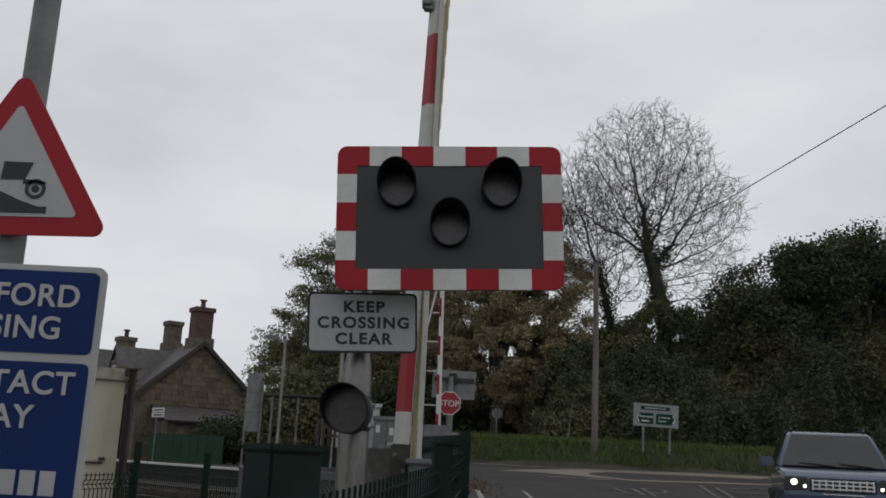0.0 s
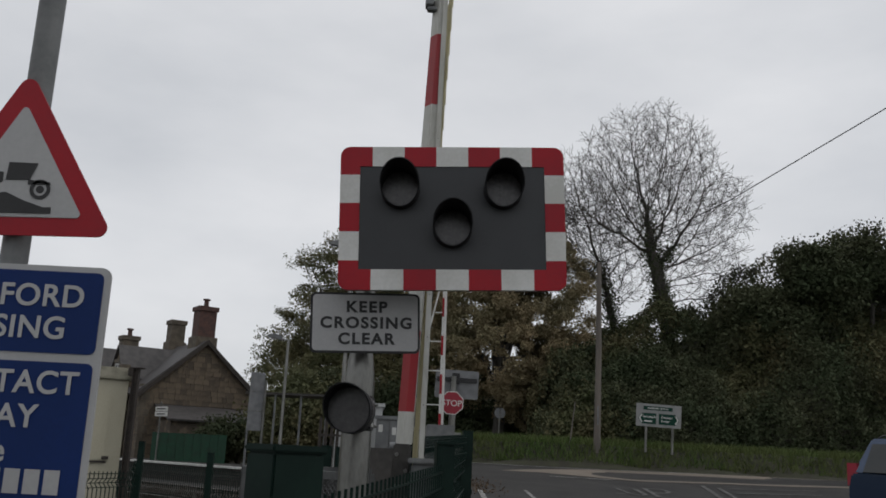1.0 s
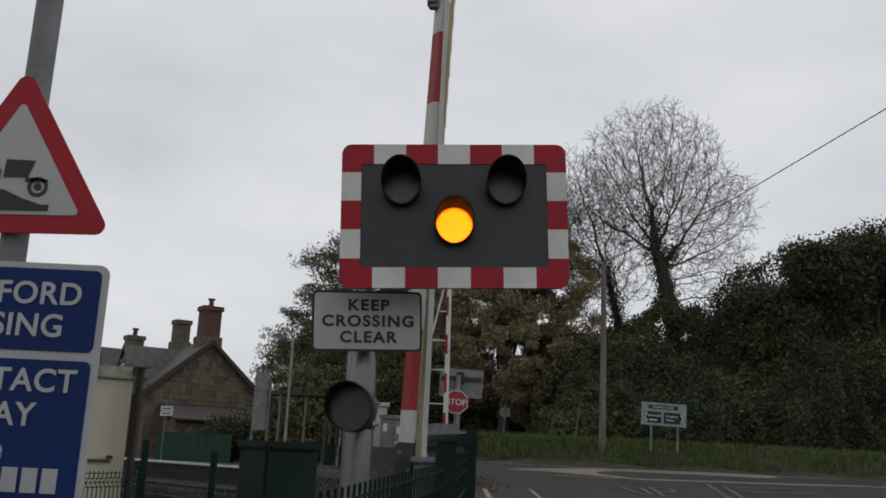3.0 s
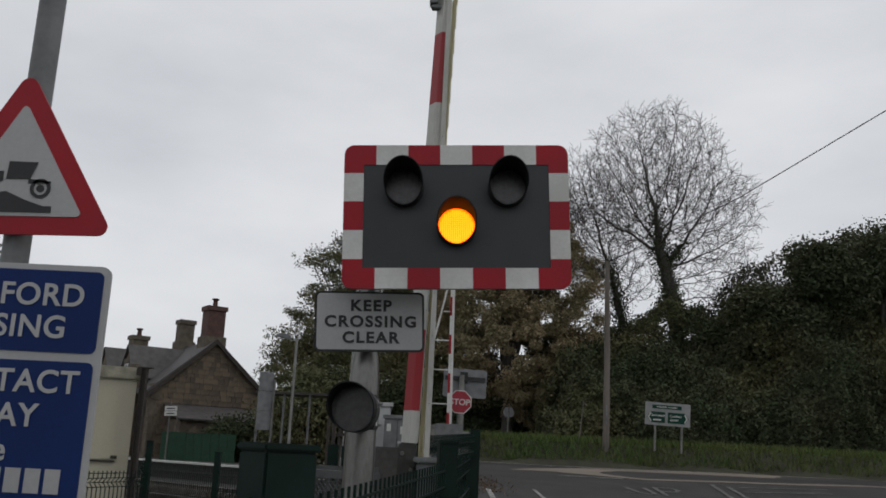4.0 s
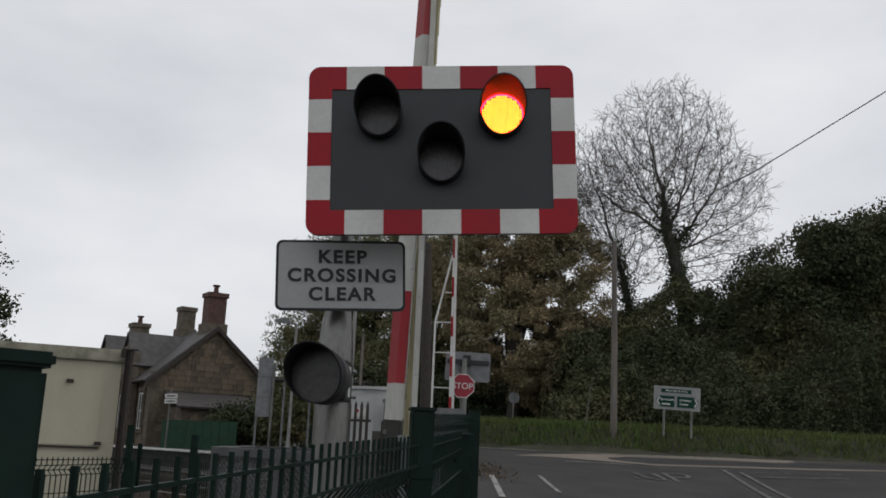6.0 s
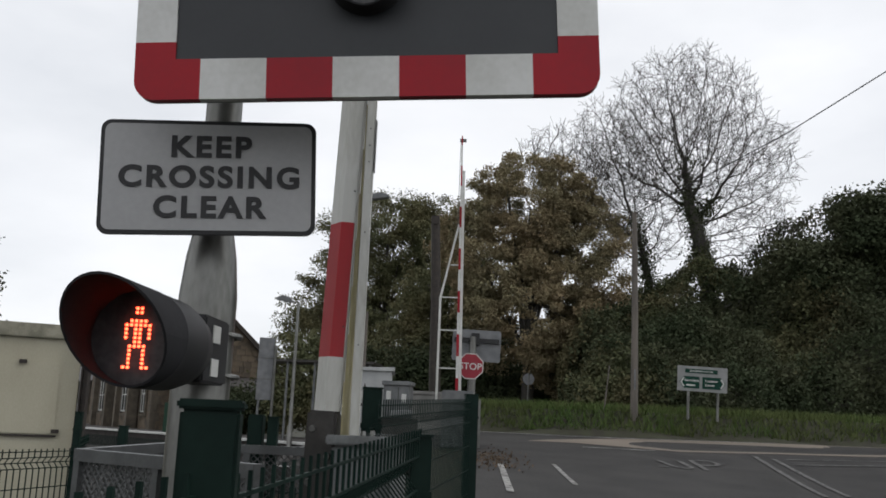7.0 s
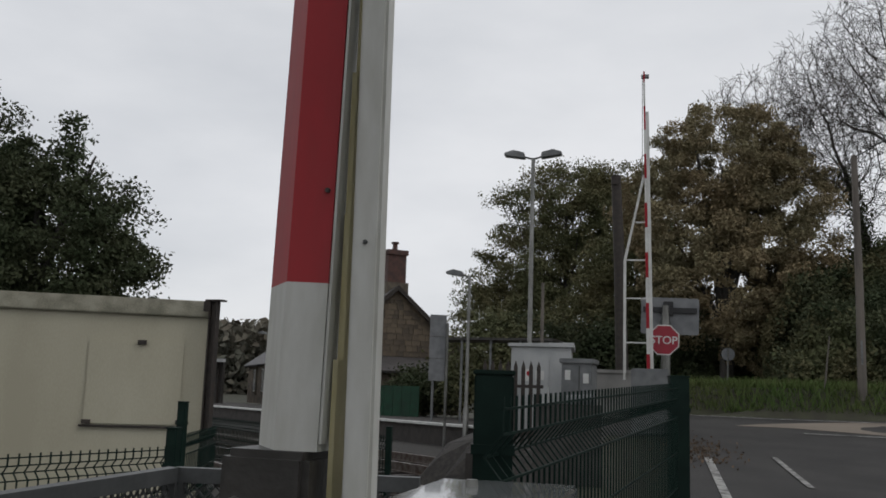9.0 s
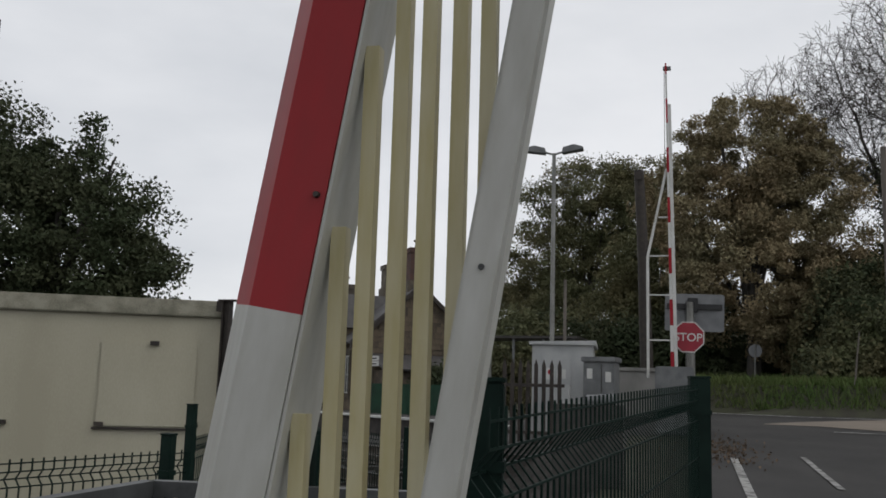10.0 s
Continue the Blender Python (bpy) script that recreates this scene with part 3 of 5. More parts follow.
def fence_post(x, y, z0, z1, w, parent, turn=0.0):
    bm = bmesh.new()
    box(bm, -w / 2, w / 2, -w / 2, w / 2, z0, z1)
    ob = part("post", bm, GREEN, parent, bevel=0.004, at=pose(x, y, 0, 0, 0, turn))
    bm = bmesh.new()
    box(bm, -w / 2 - 0.004, w / 2 + 0.004, -w / 2 - 0.004, w / 2 + 0.004, z1, z1 + 0.012)
    part("cap", bm, GREEN, ob, bevel=0.003)
    for z in (z1 - 0.2, z0 + 0.55):
        bm = bmesh.new()
        box(bm, -w / 2 - 0.005, w / 2 + 0.005, -w / 2 - 0.005, w / 2 + 0.005, z, z + 0.025)
        part("clamp", bm, GREEN, ob)


fence = thing("mesh_fence", Matrix(), "dark green welded mesh fence beside the footway", "fence")
LINE1 = [(-0.57, -1.65), (-0.171, 1.56), (0.11, 3.78), (0.265, 5.9)]
for (x0, y0), (x1, y1) in zip(LINE1, LINE1[1:]):
    mesh_panel("mesh_panel", (x0, y0), (x1, y1), 0.06 + 0.055 * y0, 1.49 + 0.024 * y0, fence, dz=0.03 * (y1 - y0))
for (x, y), zt, w, turn in zip(LINE1, (1.5, 1.61, 1.665, 1.615), (0.07, 0.092, 0.07, 0.07), (0, 38, 10, 10)):
    fence_post(x, y, 0.055 * y, zt, w, fence, turn)
fence = thing("mesh_fence", Matrix(), "dark green welded mesh fence between barrier and lane", "fence")
mesh_panel("mesh_panel", (-0.03, 7.45), (0.455, 11.0), 0.48, 1.775, fence, bends=1, dz=0.125)
for x, y, zt, w in ((-0.08, 7.62, 1.83, 0.1), (0.455, 11.0, 1.93, 0.11)):
    fence_post(x, y, 0.3, zt, w, fence, 8)
mesh_panel("mesh_panel", (-0.1, 7.62), (-2.2, 9.9), 0.35, 1.3, fence, dz=-0.1)
fence_post(-0.75, 8.4, 0.3, 1.66, 0.06, fence)
fence_post(-2.2, 9.9, 0.3, 1.55, 0.06, fence)
fence = thing("mesh_fence", Matrix(), "dark green low mesh fence beyond the track", "fence")
for (x0, y0), (x1, y1) in (((-3.4, 18.4), (-6.4, 21.4)), ((-6.4, 21.4), (-9.4, 24.4))):
    mesh_panel("mesh_panel", (x0, y0), (x1, y1), 0.3, 1.2, fence, 0.08, 0.006)
for x, y in ((-3.4, 18.4), (-6.4, 21.4), (-9.4, 24.4)):
    fence_post(x, y, 0.2, 1.32, 0.08, fence)
fence = thing("mesh_fence", Matrix(), "low green mesh fence in front of the cream hut", "fence")
LINE2 = [(-5.9, 5.2), (-5.15, 8.1), (-4.4, 11.0), (-3.93, 13.26)]
for (x0, y0), (x1, y1) in zip(LINE2, LINE2[1:]):
    mesh_panel("mesh_panel", (x0, y0), (x1, y1), 0.25, 1.25, fence, 0.1, 0.005)
mesh_panel("mesh_panel", (-3.93, 13.26), (-4.72, 15.6), 0.25, 1.35, fence, 0.1, 0.005)
for x, y in LINE2:
    fence_post(x, y, 0.15, 1.64, 0.075, fence)


# ---- near barrier: pedestal, guard cage, boom with hanging skirt ----
def barrier_machine(x, y, z, label):
    ob = thing("barrier_machine", pose(x, y, z), label, "barrier machine")
    bm = bmesh.new(); box(bm, -0.07, 0.15, -0.3, 0.62, 0, 1.22); part("housing", bm, GREYP, ob, bevel=0.012)
    bm = bmesh.new(); box(bm, -0.09, 0.18, -0.33, 0.65, 1.22, 1.255); part("lid", bm, WETLID, ob, "wet grey steel lid", bevel=0.006)
    for yy in (0.1, 0.5):
        bm = bmesh.new(); tube(bm, [(0.0, yy, 1.255), (0.0, yy, 1.268)], [0.012, 0.01], 8); part("bolt", bm, GALV, ob)
    return ob


barrier_machine(0.0, 6.42, 0.355, "grey steel barrier machine with a wet flat lid")
cage = thing("guard_cage", Matrix(), "grey steel frame guard with expanded mesh sides", "guard")
CAGE = [(-0.3, 5.98), (-1.22, 6.68), (-1.3, 8.25), (-0.45, 8.35)]
for (x0, y0), (x1, y1) in zip(CAGE, CAGE[1:]):
    a, b = Vector((x0, y0, 0)), Vector((x1, y1, 0))
    L, w = (b - a).length, math.atan2(y1 - y0, x1 - x0)
    m = Matrix.Translation(a) @ Matrix.Rotation(w, 4, "Z")
    bm = bmesh.new()
    for z in (0.32, 1.45):
        box(bm, 0, L, -0.025, 0.025, z, z + 0.05, m)
    for s in (0, L / 2 - 0.02, L - 0.04):
        box(bm, s, s + 0.04, -0.022, 0.022, 0.3, 1.45, m)
    part("frame", bm, CAGEM, cage)
    bm = bmesh.new()
    for i in range(int((L + 1.1) / 0.04)):
        for sgn in (-1, 1):
            s0 = i * 0.04 - 1.1 if sgn > 0 else i * 0.04
            s1 = s0 + sgn * 1.1
            za, zb = 0.35, 1.45
            lo, hi = 0.0, L
            c0, c1 = min(max(s0, lo), hi), min(max(s1, lo), hi)
            if abs(c1 - c0) < 0.01:
                continue
            f0, f1 = (c0 - s0) / (s1 - s0), (c1 - s0) / (s1 - s0)
            box(bm, -0.0025, 0.0025, -0.003, 0.003, 0, 1, m @ Matrix.Translation((c0, 0, za + (zb - za) * f0)) @ Vector((c1 - c0, 0, (zb - za) * (f1 - f0))).to_track_quat("Z", "Y").to_matrix().to_4x4() @ Matrix.Diagonal((1, 1, math.hypot(c1 - c0, (zb - za) * (f1 - f0)), 1)))
    part("mesh_infill", bm, CAGEM, cage)
box_ = thing("cable_box", pose(-0.86, 8.44, 0.3), "small dark green trackside cable box on a post", "cable box")
bm = bmesh.new(); box(bm, -0.045, 0.045, -0.045, 0.045, 0, 1.38); part("body", bm, GREEN, box_, bevel=0.006)
bm = bmesh.new(); box(bm, -0.22, 0.24, -0.1, 0.1, 0.92, 1.08); part("crossbar", bm, DARKST, box_, bevel=0.01)

PIVOT = (-0.129, 6.36, 1.41)
BAND = 0.54


def build_boom():
    boom = thing("barrier_boom", pose(*PIVOT), "raised barrier boom with red and white bands", "barrier boom")
    # clamp casting round the pivot
    bm = bmesh.new()
    box(bm, -0.075, 0.04, -0.075, 0.1, -0.2, 0.29)
    part("clamp", bm, DARKST, boom, "dark oily steel clamp", bevel=0.01)
    for x, z in ((-0.05, 0.22), (0.015, 0.12), (-0.05, 0.02), (0.015, -0.05)):
        bm = bmesh.new(); tube(bm, [(x, -0.075, z), (x, -0.098, z)], [0.014, 0.012], 8); part("bolt", bm, GALV, boom)
    # tapering extrusion with a broad canted face
    z0 = PIVOT[2]
    cuts = [1.70 - z0] + [1.91 + BAND * k - z0 for k in range(13)]
    for i, (a, b) in enumerate(zip(cuts, cuts[1:])):
        bm = bmesh.new()
        sc = [1 - 0.03 * max(0, zz) for zz in (a, b)]
        prof = [(-0.045, 0.05), (-0.067, 0.024), (-0.012, -0.056), (0.041, -0.046), (0.041, 0.05)]
        lo = [bm.verts.new((x * sc[0], y * sc[0], a)) for x, y in prof]
        hi = [bm.verts.new((x * sc[1], y * sc[1], b)) for x, y in prof]
        bm.faces.new(lo[::-1]); bm.faces.new(hi)
        for k in range(5):
            j = (k + 1) % 5
            bm.faces.new((lo[k], lo[j], hi[j], hi[k]))
        part("band", bm, BOOM_R if i % 2 else BOOM_W, boom)
    for k in range(9):
        z = 0.62 + 0.55 * k
        bm = bmesh.new(); tube(bm, [(0.032, -0.046, z), (0.032, -0.0515, z)], [0.0035, 0.003], 7); part("rivet", bm, DARKST, boom)
    bm = bmesh.new(); box(bm, 0.0415, 0.045, -0.044, 0.046, 0.3, 5.2); part("hanger_strip", bm, BOOM_W, boom, "algae-stained edge strip")
    for z in (3.06 - z0, 4.80 - z0):
        bm = bmesh.new(); box(bm, -0.1, -0.03, -0.04, 0.02, z, z + 0.03); box(bm, -0.115, -0.055, -0.06, 0.04, z + 0.03, z + 0.1); part("boom_lamp", bm, GREYP, boom, bevel=0.006)
    return boom


boom = build_boom()
ROD = 0.93
# the skirt's bottom rail and its hanging rods are jointed to the boom
skirt_rail = thing("skirt_rail", pose(0, 0, 0), "white painted bottom rail of the barrier skirt", "skirt rail")
bm = bmesh.new()
box(bm, 0.0, 0.036, -0.045, -0.012, -0.6, 5.4)
part("rail", bm, BOOM_W, skirt_rail, bevel=0.004)
bm = bmesh.new(); box(bm, 0.0365, 0.041, -0.048, -0.009, 1.25, 1.47); part("joint_plate", bm, GALV, skirt_rail, bevel=0.002)
for z in (1.29, 1.36, 1.43, -0.2, 0.1, 0.55, 1.0, 1.9, 2.4):
    bm = bmesh.new(); tube(bm, [(0.018, -0.045, z), (0.018, -0.0485, z)], [0.0032, 0.0026], 7); part("bolt", bm, CAGEM, skirt_rail)
bm = bmesh.new()
box(bm, -0.0078, 0.0078, -0.008, 0.008, -ROD, 0.03)
rod_mesh = finish("rod", bm, YELLOWED)
RODS = [0.375 + 0.19 * k for k in range(24)]
rods = []
for s in RODS:
    ob = new("skirt_rod", rod_mesh)
    tagged(ob, "algae-yellowed white hanging rod of the barrier skirt", "skirt rod", "rods of the near barrier skirt")
    rods.append((s, ob))


# ---- wig-wag signal post ----
def hood(bm, r, top, bottom, t=0.006, n=28, a0=0, a1=360):
    """An open visor round an axis along -y, longer at the top."""
    ring = []
    for k in range(n + 1):
        a = radians(a0 + (a1 - a0) * k / n)
        c, s = math.cos(a), math.sin(a)
        ln = bottom + (top - bottom) * (0.5 + 0.5 * s)
        ring.append([bm.verts.new(((r + d) * c, y, (r + d) * s)) for d, y in ((0, 0.0), (0, -ln), (t, -ln), (t, 0.0))])
    for p, q in zip(ring, ring[1:]):
        for k in range(4):
            j = (k + 1) % 4
            bm.faces.new((p[k], p[j], q[j], q[k]))


signal = thing("crossing_signal", pose(-0.372, 5.42, 0.29), "level crossing wig-wag signal on a galvanised post", "traffic signal")
bm = bmesh.new()
tube(bm, [(0, 0, 0), (0, 0, 1.72), (0, 0, 1.84), (0, 0, 1.95), (0, 0, 2.75)], [0.086, 0.086, 0.075, 0.055, 0.055], 24)
part("post", bm, GALV, signal, smooth=True)
BC = pose(0.479, -0.45, 2.602, 0, -2.7, 0)       # centre of the backboard in the signal's space
bm = bmesh.new(); prism(bm, rounded(1.01, 0.59, 0.01), -0.006, 0.012)
board = part("backboard", bm, BOARDB, signal, "matt black backboard", at=BC)
bm = bmesh.new(); prism(bm, rounded(1.225, 0.80, 0.055, 6), 0.013, 0.02); part("backing", bm, GREYP, board)
OW, OH, BT = 1.225, 0.80, 0.112


def border(x0, x1, z0, z1, material, corner=None):
    bm = bmesh.new()
    out = [(x0, z0), (x1, z0), (x1, z1), (x0, z1)]
    if corner is not None:
        q = out[corner]
        r = 0.055
        cx, cz = (q[0] + r if q[0] < 0 else q[0] - r), (q[1] + r if q[1] < 0 else q[1] - r)
        a0 = math.degrees(math.atan2(q[1] - cz, q[0] - cx)) - 45
        arc = [(cx + r * math.cos(radians(a0 + 15 * k)), cz + r * math.sin(radians(a0 + 15 * k))) for k in range(7)]
        out = out[:corner] + arc + out[corner + 1:]
    prism(bm, out, -0.012, 0.012)
    part("chequer", bm, material, board)


ws = OW / 7
for i in range(7):
    m_ = WHITE if i % 2 else RED
    for s in (-1, 1):
        z0, z1 = (OH / 2 - BT, OH / 2) if s > 0 else (-OH / 2, -OH / 2 + BT)
        corner = None
        if i == 0:
            corner = 3 if s > 0 else 0
        if i == 6:
            corner = 2 if s > 0 else 1
        border(-OW / 2 + ws * i, -OW / 2 + ws * (i + 1), z0, z1, m_, corner)
hs = OH / 5
for i in range(5):
    for s in (-1, 1):
        z0, z1 = max(-OH / 2 + BT, -OH / 2 + hs * i), min(OH / 2 - BT, -OH / 2 + hs * (i + 1))
        x0, x1 = (-OW / 2, -0.505) if s < 0 else (0.505, OW / 2)
        border(x0, x1, z0, z1, WHITE if i % 2 else RED)
LAMPS = (("red", -0.283, 0.152), ("red", 0.277, 0.152), ("amber", 0.0, -0.065))
lit = []
for colour, x, z in LAMPS:
    at = pose(x, -0.006, z)
    bm = bmesh.new(); hood(bm, 0.1, 0.27, 0.06)
    lamp = part("lamp_hood", bm, HOODM, board, smooth=True, at=at)
    bm = bmesh.new(); tube(bm, [(0, 0.008, 0), (0, 0.16, 0), (0, 0.2, 0)], [0.106, 0.106, 0.08], 24); part("lamp_housing", bm, BLACK, lamp)
    bm = bmesh.new(); prism(bm, disc(0.0985, 28), -0.022, -0.012); part("lens", bm, LENS, lamp)
    # the light unit behind the lens comes forward when it is lit
    bm = bmesh.new()
    for i in range(-9, 10):
        for j in range(-9, 10):
            if math.hypot(i, j) < 8.5:
                cx, cz = i * 0.0107, j * 0.0107
                box(bm, cx - 0.0037, cx + 0.0037, -0.004, 0.0, cz - 0.0037, cz + 0.0037)
    me = finish("light_unit", bm, AMBER_ON if colour == "amber" else RED_ON)
    unit = new("light_unit", me)
    unit.parent = signal
    unit["label"] = colour + " light unit of small square cells"
    bm = bmesh.new(); prism(bm, disc(0.0935, 24), 0.001, 0.003); part("cell_backing", bm, AMBER_BACK if colour == "amber" else RED_BACK, unit)
    # added glowing ring: stands in for the lamp's halo and tints the hood
    bm = bmesh.new()
    for k in range(36):
        a0, a1 = math.tau * k / 36, math.tau * (k + 1) / 36
        prism(bm, [(0.094 * math.cos(a0), 0.094 * math.sin(a0)), (0.0985 * math.cos(a0), 0.0985 * math.sin(a0)), (0.0985 * math.cos(a1), 0.0985 * math.sin(a1)), (0.094 * math.cos(a1), 0.094 * math.sin(a1))], -0.002, 0.002)
    part("halo_ring", bm, AMBER_BACK if colour == "amber" else RED_HALO, unit)
    lit.append((unit, BC @ at))
# KEEP CROSSING CLEAR plate
plate = thing("crossing_plate", pose(-0.346, 5.225, 2.331, 0, -3, 8), "white plate with black border and lettering", "sign")
bm = bmesh.new(); prism(bm, rounded(0.61, 0.337, 0.03), 0.0, 0.012); part("border", bm, BLACK, plate, bevel=0.002)
bm = bmesh.new(); prism(bm, rounded(0.585, 0.312, 0.022), -0.003, 0.0); part("face", bm, SIGNW, plate)
for k, (text, z) in enumerate((("KEEP", 0.060), ("CROSSING", -0.029), ("CLEAR", -0.118))):
    words("lettering", text, 0.060, BLACK, plate, pose(0.005, -0.005, z) @ Matrix.Diagonal((1.08, 1, 1, 1)), 0.0031, spacing=1.2)
for z in (-0.1, 0.1):
    bm = bmesh.new(); tube(bm, [(-0.05, 0.02, z), (-0.05, 0.19, z)], [0.02, 0.02], 8); part("bracket", bm, GALV, plate)

# pedestrian signal
ped = thing("pedestrian_signal", pose(-0.367, 4.85, 1.833, 0, 0, -1.5), "black round pedestrian signal with deep hood on the signal post", "pedestrian signal")
bm = bmesh.new(); tube(bm, [(0, 0.0, 0), (0, 0.16, 0), (0, 0.25, 0), (0, 0.3, 0)], [0.118, 0.118, 0.105, 0.07], 28); part("housing", bm, BLACK, ped, smooth=True)
bm = bmesh.new(); hood(bm, 0.113, 0.265, 0.05, 0.006, 36); part("hood", bm, HOODM, ped, smooth=True)
bm = bmesh.new(); prism(bm, disc(0.112, 32), -0.012, -0.002); part("lens", bm, LENS, ped)
bm = bmesh.new(); box(bm, -0.02, 0.085, 0.24, 0.46, -0.09, 0.09); br = part("bracket", bm, BLACK, ped, bevel=0.006)
for z in (-0.045, 0.045):
    bm = bmesh.new(); box(bm, 0.086, 0.089, 0.30, 0.365, z - 0.025, z + 0.022); part("label_plate", bm, WHITE, br)
for z in (-0.06, 0.06):
    bm = bmesh.new()
    tube(bm, [(-0.007 + 0.095 * math.cos(k * math.tau / 24), 0.56 + 0.095 * math.sin(k * math.tau / 24), z) for k in range(25)], [0.008] * 25, 6, False)
    part("clamp_ring", bm, GALV, br)
bm = bmesh.new()
FIG = ["..XX..", "..XX..", "......", ".XXXX.", "XXXXXX", "X.XX.X", "X.XX.X", "X.XX.X", "..XX..", ".XXXX.", ".X..X.", ".X..X.", ".X..X.", ".X..X.", "XX..XX"]
for j, row in enumerate(FIG):
    for i, c in enumerate(row):
        if c == "X":
            cx, cz = (i - 2.5) * 0.0112, (7 - j) * 0.0100
            tube(bm, [(cx, 0.0, cz), (cx, -0.004, cz)], [0.0037, 0.003], 8)
me = finish("light_figure", bm, MAN_ON)
man = new("light_figure", me)
man.parent = ped
man["label"] = "red dotted light symbol"

# ---- sign post with triangular and blue signs ----
SY = 2.86
assembly = thing("sign_post", pose(-1.284, SY + 0.07, 0.1), "grey steel post carrying road signs", "post")
bm = bmesh.new(); tube(bm, [(0, 0, 0), (0.0, 0, 4.2)], [0.042, 0.042], 16); part("tube", bm, POSTD, assembly, smooth=True)


def tri_outline(side, r, n=6):
    h = side * math.sqrt(3) / 2
    pts = [(-side / 2, -h / 3), (side / 2, -h / 3), (0, 2 * h / 3)]
    out = []
    for (x, z), a0 in zip(pts, (210, 330, 90)):
        d = Vector((-x, -z)).normalized()
        c = Vector((x, z)) + d * (2 * r)
        out += [(c.x + r * math.cos(radians(a0 - 60 + 120 * k / n)), c.y + r * math.sin(radians(a0 - 60 + 120 * k / n))) for k in range(n + 1)]
    return out


warn = thing("warning_sign", pose(-1.278, SY, 2.405, 0, -1.5, 0), "red-bordered white triangular sign showing a grounded vehicle", "road sign")
bm = bmesh.new(); prism(bm, tri_outline(0.63, 0.03), 0.0, 0.008); part("border", bm, RED, warn)
bm = bmesh.new(); prism(bm, tri_outline(0.43, 0.012), -0.003, 0.0); part("face", bm, SIGNW, warn)
bm = bmesh.new()
prism(bm, [(-0.17, -0.112), (0.115, -0.112), (0.115, -0.092), (0.09, -0.092), (0.03, -0.072), (-0.03, -0.045), (-0.09, -0.055), (-0.17, -0.09)], -0.006, -0.0035)
prism(bm, [(-0.035, -0.005), (0.04, -0.005), (0.06, 0.05), (-0.03, 0.052)], -0.006, -0.0035)
prism(bm, [(-0.10, -0.03), (-0.045, -0.012), (-0.045, 0.02), (-0.08, 0.02), (-0.1, -0.005)], -0.006, -0.0035)
prism(bm, [(0.035, -0.02), (0.105, -0.02), (0.105, -0.012), (0.035, -0.004)], -0.006, -0.0035)
for cx in (0.075, -0.11):
    for k in range(20):
        a, b = math.tau * k / 20, math.tau * (k + 1) / 20
        for r0, r1 in ((0.021, 0.032), (0.0, 0.012)):
            prism(bm, [(cx + r1 * math.cos(a), -0.035 + r1 * math.sin(a)), (cx + r1 * math.cos(b), -0.035 + r1 * math.sin(b)), (cx + (r0 + 1e-4) * math.cos(b), -0.035 + (r0 + 1e-4) * math.sin(b)), (cx + (r0 + 1e-4) * math.cos(a), -0.035 + (r0 + 1e-4) * math.sin(a))], -0.006, -0.0035)
part("pictogram", bm, BLACK, warn)
bs = thing("telephone_sign", pose(-0.94, SY - 0.02, 2.13), "blue crossing telephone sign with white border and lettering", "road sign")
bm = bmesh.new(); prism(bm, rounded(0.78, 0.98, 0.03, 5, -0.39, -0.49), 0.0, 0.01); part("border", bm, SIGNW, bs)
bm = bmesh.new(); prism(bm, rounded(0.74, 0.248, 0.02, 5, -0.39, -0.142), -0.003, 0.0); top = part("upper_panel", bm, BLUE, bs)
bm = bmesh.new(); prism(bm, rounded(0.74, 0.665, 0.02, 5, -0.39, -0.625), -0.003, 0.0); low = part("lower_panel", bm, BLUE, bs)
for text, x, z, panel_, in (("FORD", -0.07, -0.125, top), ("SING", -0.115, -0.222, top), ("TACT", -0.055, -0.385, low), ("AY", -0.165, -0.485, low), ("e", -0.243, -0.585, low)):
    words("lettering", text, 0.066, SIGNW, panel_, pose(x, -0.005, z), 0.0016, "RIGHT", 1.06)
for k in range(4):
    bm = bmesh.new(); box(bm, -0.12 - 0.058 * k, -0.075 - 0.058 * k, -0.006, -0.004, -0.675, -0.605); part("plain_bar", bm, SIGNW, low)
for z in (-0.08, -0.42):
    bm = bmesh.new(); box(bm, -0.345, -0.255, 0.01, 0.12, z, z + 0.03); part("clip", bm, GALV, bs)

# ---- far side of the crossing ----
fb = thing("far_barrier", pose(0.24, 22.5, 1.24), "far barrier raised upright with red and white bands", "barrier")
bm = bmesh.new(); box(bm, -0.35, 0.3, -0.2, 0.5, 0, 1.15); part("machine", bm, GREYP, fb, bevel=0.02)
fb_top = 7.92 - 1.24
lean = pose(0, 0, 0, 0, -1.0, 0)
for k in range(13):
    a, b = 0.95 + k * 0.46, 0.95 + (k + 1) * 0.46
    bm = bmesh.new(); w = 0.06 - 0.0025 * k
    box(bm, -w, 0.0, -0.05, 0.05, a, min(b, fb_top), lean); part("band", bm, RED if k % 2 == 0 else WHITE, fb)
bm = bmesh.new(); box(bm, 0.003, 0.06, -0.04, 0.04, 0.8, 5.9, lean); part("side_rail", bm, WHITE, fb)
bm = bmesh.new(); tube(bm, [(-0.47, 0, 0.95), (-0.47, 0, 3.1), (-0.13, 0, 4.7)], [0.025, 0.025, 0.025], 8); part("skirt_rail", bm, WHITE, fb)
for z in (1.6, 2.4, 3.1, 3.8):
    bm = bmesh.new(); box(bm, -0.47 if z < 3.2 else -0.28, 0, -0.012, 0.012, z, z + 0.025); part("rung", bm, WHITE, fb)
bm = bmesh.new(); box(bm, -0.18, -0.04, -0.04, 0.04, fb_top - 0.12, fb_top - 0.06); part("tip_light", bm, GREYP, fb)
